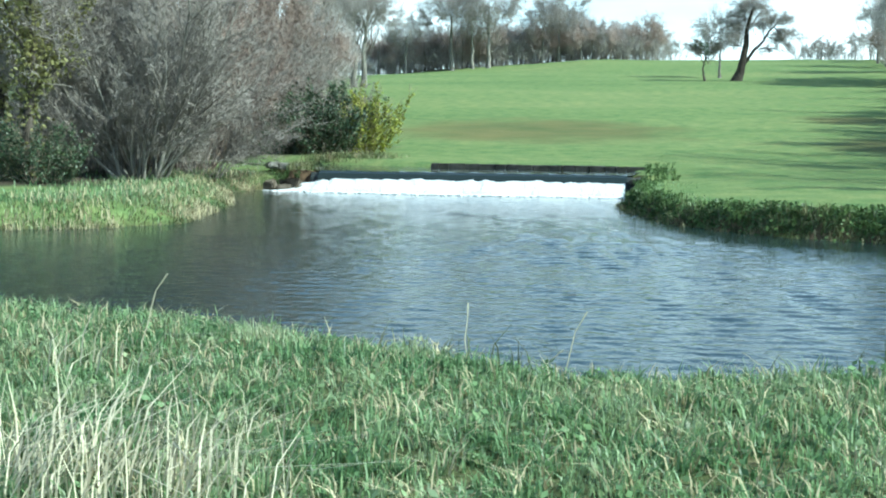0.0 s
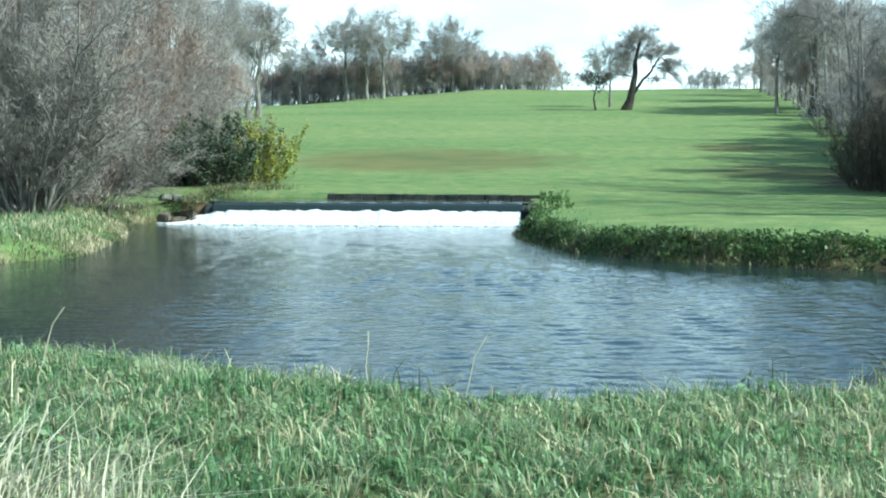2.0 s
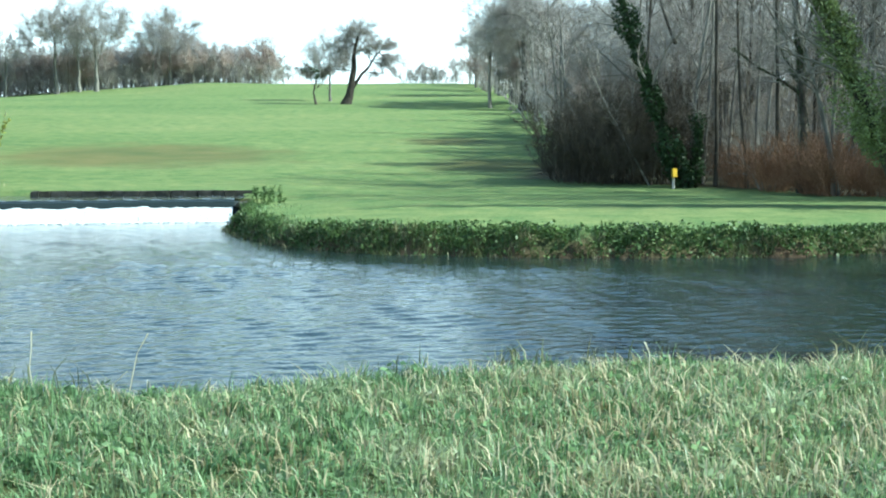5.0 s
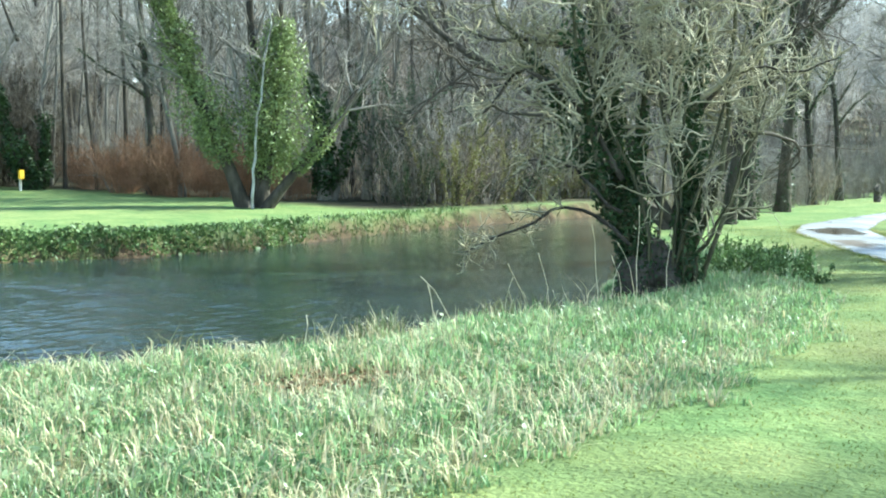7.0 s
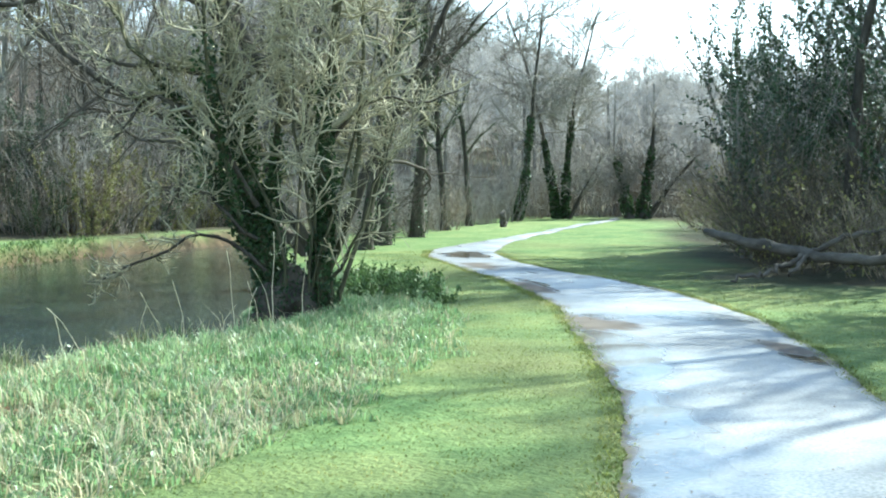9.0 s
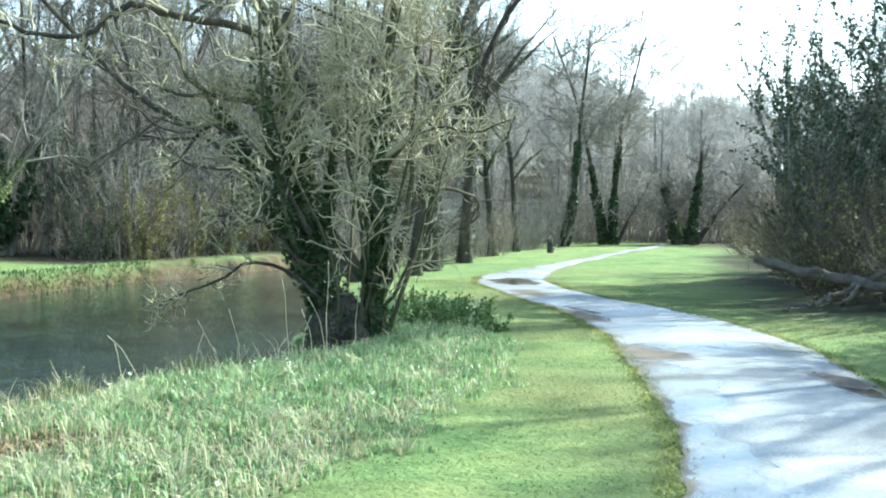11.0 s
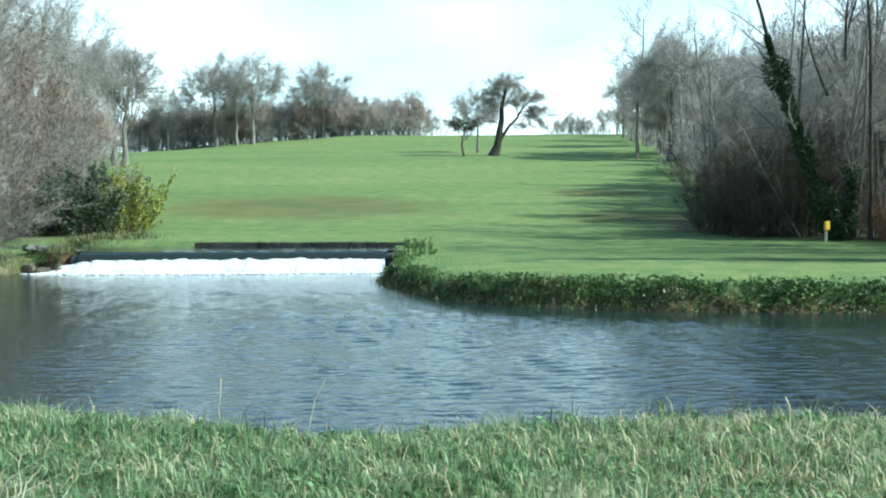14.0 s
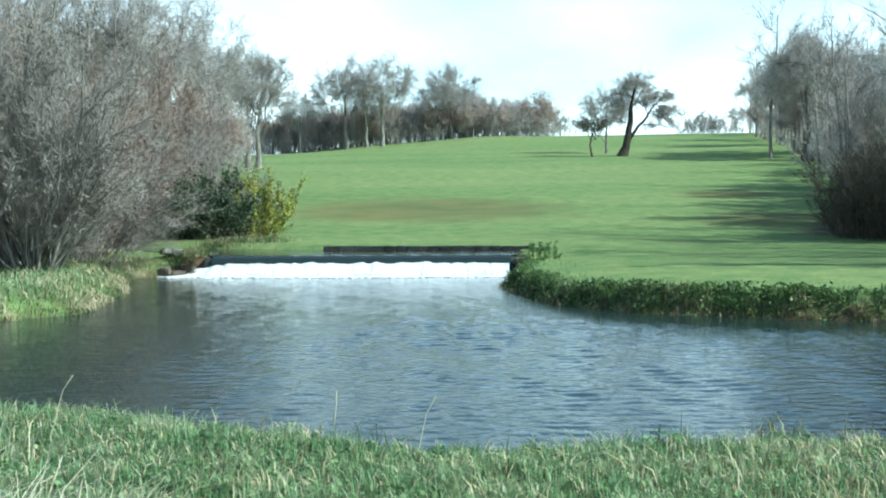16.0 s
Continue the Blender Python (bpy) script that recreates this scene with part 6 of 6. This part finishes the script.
blades("dry_grass", dp, 0.14 * np.ones(len(dp)), 0.005, GRASS_DRY, 1.5, "straw-coloured dead blades among the long grass", 2, toward=turn)
rust = np.array([(4.85, 7.0)]) + grng.normal(0, (0.4, 0.28), (500, 2))
tagged(new("dead_leaves", leaf_mesh("dead_leaves", grng, np.stack([rust[:, 0], rust[:, 1], height(rust[:, 0], rust[:, 1]) + grng.uniform(0.0, 0.03, len(rust))], 1), 0.022, LITTER, 0.5)), "rusty dead leaves on a bare muddy patch", "leaves", kind="stuff")
broad = p[grng.choice(len(p), 24000, replace=False, p=np.where(p[:, 0] < 4, 3.0, 1.0) / np.where(p[:, 0] < 4, 3.0, 1.0).sum())]
bz = height(broad[:, 0], broad[:, 1])
lump = np.clip(0.5 + 0.6 * wobble(broad[:, 0], broad[:, 1], 3.3, 7), 0.1, 1.1)
tagged(new("meadow_leaves", leaf_mesh("meadow_leaves", grng, np.stack([broad[:, 0], broad[:, 1], bz + grng.uniform(0.01, 0.15, len(broad)) * lump], 1), 0.024, GRASS_LONG, 0.4)), "low broad-leaved plants among the long grass", "plants", kind="stuff")
tuss = np.concatenate([np.array([(-2.55, 5.7)]) + grng.normal(0, (0.36, 0.4), (380, 2)), np.array([(-3.3, 7.9)]) + grng.normal(0, 0.25, (40, 2)), np.array([(-1.9, 5.2)]) + grng.normal(0, 0.25, (90, 2))])
blades("dry_tussock", tuss, 0.38 * np.ones(len(tuss)), 0.005, GRASS_STRAW, 1.1, "tall pale dead grass tussock", 3, pull=(0.7, 0.0))
pale = np.concatenate([np.array([c]) + grng.normal(0, 0.4, (260, 2)) for c in ((4.2, 6.7), (4.9, 7.2), (3.4, 6.2), (6.3, 9.3), (8.2, 9.2), (1.6, 6.0), (2.2, 7.0))])
blades("dry_grass", pale, 0.13 * np.ones(len(pale)), 0.005, GRASS_DRY, 0.9, "bleached patches of dead grass", 4)

tuft = []
for i in range(46):
    x = grng.uniform(-2.5, 11.5)
    y = float(np.interp(x, [-3, -1.6, -0.4, 0.8, 3, 5.8, 7.6, 9.6, 11.2], [11.1, 10.3, 9.7, 10, 10.1, 9.7, 10.3, 10.2, 10.8])) - grng.uniform(0.3, 1.0)
    tuft.append(np.array([(x, y)]) + grng.normal(0, 0.12, (grng.integers(30, 90), 2)))
tuft = np.concatenate(tuft)
brink = np.concatenate([np.array([(x, float(np.interp(x, [4, 5.8, 7.6, 9.6, 11.2], [10, 9.7, 10.3, 10.2, 10.8])) - grng.uniform(0.25, 0.7))]) + grng.normal(0, 0.1, (34, 2)) for x in grng.uniform(5.5, 11.3, 40)])
blades("brink_straw", brink, 0.36 * np.ones(len(brink)), 0.006, GRASS_DRY, 0.8, "bleached straw tufts along the brink", 23)
blades("edge_tufts", tuft, 0.27 * np.ones(len(tuft)), 0.006, REED, 0.7, "taller grass tufts along the brink", 12)

# single dead stalks that rise above the grass
for i, (x, y, h, lx, ly) in enumerate(((2.6, 7.7, 0.36, -0.06, 0), (2.72, 7.75, 0.27, 0.03, 0), (6.1, 9.2, 0.3, 0.1, 0), (-0.7, 9.2, 0.7, 0.12, 0), (-0.9, 9.3, 0.4, 0.25, 0.1), (-1.4, 9.7, 0.65, 0.0, 0), (9.8, 9.4, 0.95, -0.05, 0), (10.3, 9.3, 1.05, 0.02, 0), (9.3, 9.6, 0.9, -0.1, 0), (9.0, 9.6, 0.8, -0.2, 0), (8.7, 9.7, 0.7, 0.1, 0), (7.6, 9.4, 0.6, -0.1, 0), (7.9, 9.5, 0.7, -0.3, 0), (10.9, 9.4, 0.8, 0.06, 0), (10.5, 9.5, 0.7, -0.2, 0),
                                 (10.4, 9.6, 0.6, -0.15, 0), (9.4, 9.5, 0.45, -0.15, 0.1), (7.6, 9.5, 0.4, 0.1, 0.0), (7.2, 9.4, 0.4, -0.25, 0.1), (5.8, 8.9, 0.42, 0.02, 0), (8.9, 9.5, 0.4, -0.1, 0), (9.1, 9.5, 0.45, 0.08, 0), (-3.3, 8.4, 0.55, 0.15, 0), (10.0, 9.4, 0.5, 0.15, 0))):
    bm = bmesh.new()
    res = []
    for j in range(6):
        k = j / 5
        c = Vector((lx * k * k * 2 * h + 0.012 * math.sin(j * 2 + i), ly * k * h, h * k))
        r = 0.006 * (1 - 0.5 * k) * (2.2 if j == 5 else 1)
        res.append([bm.verts.new(c + Vector((r * math.cos(a), r * math.sin(a), 0))) for a in (0, 2.1, 4.2)])
    for a, b in zip(res, res[1:]):
        for j in range(3):
            bm.faces.new((a[j], a[(j + 1) % 3], b[(j + 1) % 3], b[j]))
    put(tagged(new("dead_stalk", bm_mesh("dead_stalk", bm, GRASS_STRAW)), "single dry brown stalk rising from the bank", "plant", "dead stalks"), x, y)

# the mown verge
vp = np.stack([grng.uniform(2, 24, 220000), grng.uniform(0, 17, 220000)], 1)
d = np.hypot(vp[:, 0], vp[:, 1] - 0.3)
left_y = np.interp(vp[:, 0], PATH_L[:, 0], PATH_L[:, 1])
right_y = np.interp(vp[:, 0], PATH_R[:, 0], PATH_R[:, 1])
mown_y = np.interp(vp[:, 0], MOWN[:, 0], MOWN[:, 1])
verge = (((vp[:, 1] > left_y - 0.05) & (vp[:, 1] < mown_y + 0.3)) | ((vp[:, 1] < right_y + 0.05) & (vp[:, 1] > right_y - 3.5) & (signed(vp, WOOD_RIGHT) > -0.5))) & (d > 4) & (signed(vp, POND) > 0.3)
vp = vp[verge]
pe = np.concatenate([along_line + grng.normal(0, 0.06, along_line.shape) for along_line in [np.stack([xs, np.interp(xs, line[:, 0], line[:, 1]) + off], 1) for line, off in ((PATH_L, 0.03), (PATH_R, -0.03)) for xs in [grng.uniform(4, 24, 9000)]]])
blades("path_edge_grass", pe, 0.04 * np.ones(len(pe)), 0.006, GRASS_SHORT, 2.4, "ragged grass creeping over the path edge", 22)
blades("mown_grass", vp, 0.022 * np.ones(len(vp)), 0.0055, GRASS_SHORT, 1.6, "short mown grass of the path verge", 5)

# crumbs of leaf and twig on the path
drng = np.random.default_rng(61)
dk = drng.integers(0, NP * NA, 900)
dpos = np.stack([px, py, pz.ravel()], 1)[dk]
dpos = dpos[(dpos[:, 0] > 4) & (dpos[:, 0] < 22)]
edge_bits = np.stack([px, py, pz.ravel()], 1)[drng.choice(np.flatnonzero((path_edge < 0.12) & (px > 5) & (px < 16)), 260)]
dpos = np.concatenate([dpos, edge_bits]) + drng.normal(0, (0.09, 0.09, 0), (len(dpos) + len(edge_bits), 3)) + np.array([0, 0, 0.012])
tagged(new("path_debris", leaf_mesh("path_debris", drng, dpos, 0.012, LITTER, 0.93)), "small dead leaves and twigs lying on the path", "debris", kind="stuff")

# growth along the far banks
def along(line, n, spread, seed):
    lrng = np.random.default_rng(seed)
    s = np.concatenate([[0], np.cumsum(np.linalg.norm(np.diff(line, axis=0), axis=1))])
    k = lrng.uniform(0, s[-1], n)
    return np.stack([np.interp(k, s, line[:, 0]), np.interp(k, s, line[:, 1])], 1) + lrng.normal(0, spread, (n, 2))


FAR_BANK = np.array([(46, 35.8), (36, 33), (30, 31.2), (24, 29.7), (18.3, 27.5), (14.5, 25.5), (11.2, 25.0), (8.8, 25.4), (5.9, 26.3), (3.0, 27.8), (0.8, 30.3), (-0.4, 36.3), (0.1, 42)])
fb = along(FAR_BANK, 14000, 0.3, 41)
fb = fb[(signed(fb, POND) > 0.05) & (fb[:, 0] < 25)]
blades("bank_grass", fb, 0.13 * np.ones(len(fb)), 0.012, WEED, 1.3, "dark rough grass along the far pond bank", 6)
fb = along(FAR_BANK, 9000, 0.7, 42)
fb = fb[(signed(fb, POND) > 0.35) & (fb[:, 0] < 22)]
blades("bank_grass", fb, 0.1 * np.ones(len(fb)), 0.012, GRASS_LONG, 0.9, "greener grass at the top of the far bank", 7)
wrng = np.random.default_rng(48)
fb = along(FAR_BANK, 30000, 0.26, 49)
fb = fb[signed(fb, POND) > 0.0]
lump = 0.55 + 0.4 * wobble(fb[:, 0], fb[:, 1], 1.1, 3) + 0.25 * wobble(fb[:, 0], fb[:, 1], 4.2, 3)
lump = lump * np.interp(fb[:, 0], [0.6, 2.5, 8, 12, 16, 20], [0.4, 0.8, 1, 0.6, 0.3, 0.2])
fb, lump = fb[lump > 0.2], lump[lump > 0.2]
tagged(new("bank_plants", leaf_mesh("bank_plants", wrng, np.stack([fb[:, 0], fb[:, 1], height(fb[:, 0], fb[:, 1]) + wrng.uniform(0.0, 0.37, len(fb)) * lump], 1), 0.05, WEED, 0.3)), "leafy green weeds hanging over the far bank", "plants", kind="stuff")
SPIT = np.array([(-0.75, 38), (-0.8, 36), (-0.2, 32.5), (0.4, 30.2), (1.6, 28.7), (3.0, 27.5), (4.2, 26.9)])
sp = along(SPIT, 3500, 0.3, 43)
blades("reed_fringe", sp, 0.24 * np.ones(len(sp)), 0.012, REED, 0.5, "pale green reeds in the shallows", 8)
WATER_EDGE = np.array([(22, 28.6), (18.2, 27.2), (14.3, 25.1), (11.1, 24.7), (8.6, 25.1), (5.6, 25.9), (2.6, 27.4)])
we = along(WATER_EDGE, 6000, 0.16, 51)
we = we[(signed(we, POND) > -0.05) & (wobble(we[:, 0], we[:, 1], 1.9, 4) > 0.1)]
blades("edge_straw", we, 0.2 * np.ones(len(we)), 0.012, REED, 0.9, "clumps of straw and pale grass at the water's edge", 24)
LEFT_BANK = np.array([(-24, 23.3), (-15, 23.5), (-11.6, 24.9), (-10.2, 27), (-11.3, 34.2), (-13.3, 40), (-13.6, 43.8)])
lb = along(LEFT_BANK, 15000, 1.0, 44)
lb = lb[(signed(lb, POND) > -0.1)]
blades("bank_turf", lb, 0.13 * np.ones(len(lb)), 0.012, REED, 1.5, "rough green grass on the left bank", 9)
lb = along(LEFT_BANK + np.array([-1.6, 0.6]), 9000, 1.4, 45)
lb = lb[(signed(lb, POND) > 0.2)]
blades("bank_grass", lb, 0.19 * np.ones(len(lb)), 0.014, GRASS_LONG, 1.0, "rank green grass below the willows", 10)
lb = np.concatenate([along(LEFT_BANK + np.array([-0.8, 0.3]), 8000, 1.1, 46), along(LEFT_BANK, 7000, 0.25, 53)])
lb = lb[(signed(lb, POND) > 0.1) & (wobble(lb[:, 0], lb[:, 1], 0.9, 5) > -0.1)]
blades("dry_grass", lb, 0.24 * np.ones(len(lb)), 0.01, GRASS_DRY, 1.0, "dead straw grass along the left bank", 11)

STREAM_BANK = np.array([(-12.0, 43.6), (-12.3, 45.5), (-12.8, 48.0), (-13.6, 51.6), (-12.6, 52.8), (-10.8, 52.2)])
sb = along(STREAM_BANK, 5200, 0.55, 52)
sb = sb[signed(sb, STREAM) > 0.0]
blades("bank_grass", sb, 0.26 * np.ones(len(sb)), 0.014, REED, 1.0, "rank straw and green growth beside the stream", 26)
for x, y, turn in ((-12.6, 45.2, 12), (-11.8, 45.9, -8), (-13.4, 46.3, 30)):
    bm = bmesh.new()
    block(bm, 0, 0, 0, 1.3, 0.5, 0.22, 0, 0.06, int(-x * 10))
    bmesh.ops.bevel(bm, geom=bm.edges[:], offset=0.05, segments=2, affect="EDGES")
    put(tagged(new("bank_slab", bm_mesh("bank_slab", bm, STONE)), "pale weathered stone slab lying on the stream bank", "stone", "bank slabs"), x, y, turn, 1.0, (3, 4), -0.05)

# leafy weeds: round the foot of the riverside tree and on the banks
weed_kinds = [shrub("bank_weed", "leafy dark green weed clump on the bank", 170 + i, 8, 0.45, WEED, lean=1.0, radius=0.006, count=2, third=2, group="bank weeds", base=0.25, leaves=300, leaf_size=0.035, leaf_mat=WEED, category="plant") for i in range(2)]
for x, y, size in ((13.1, 9.9, 1.0), (13.4, 9.6, 0.9), (13.9, 10.2, 0.9), (14.3, 10.8, 0.9), (13.3, 9.1, 0.9), (14.8, 11.4, 0.9), (14.6, 10.4, 1.0), (15.6, 12.2, 1.1), (13.0, 10.6, 0.9), (13.8, 11.2, 1.2), (13.6, 9.9, 1.3), (14.2, 10.0, 1.2), (13.5, 10.5, 1.4), (14.4, 11.0, 1.3), (13.2, 10.2, 1.2), (14.9, 11.0, 1.1)):
    placed(weed_kinds, x, y, any_turn(), size * 0.66)
for x, y in along(FAR_BANK[4:], 60, 0.25, 47):
    if inside(POND, x, y) > 0.15:
        placed(weed_kinds, x, y, any_turn(), rng.uniform(0.3, 0.6))
for x, y in ((0.6, 43.2), (1.1, 44.0), (0.7, 45.0), (0.5, 46.2), (1.0, 47.0), (0.5, 42.4)):
    placed(weed_kinds, x, y, any_turn(), 0.9)
for x, y, size in ((-11.9, 43.3, 0.7), (-12.3, 43.6, 0.9), (-12.6, 43.2, 0.6)):
    placed(weed_kinds, x, y, any_turn(), size, (0, 0), float(height([x], [y])[0]) - 0.42)
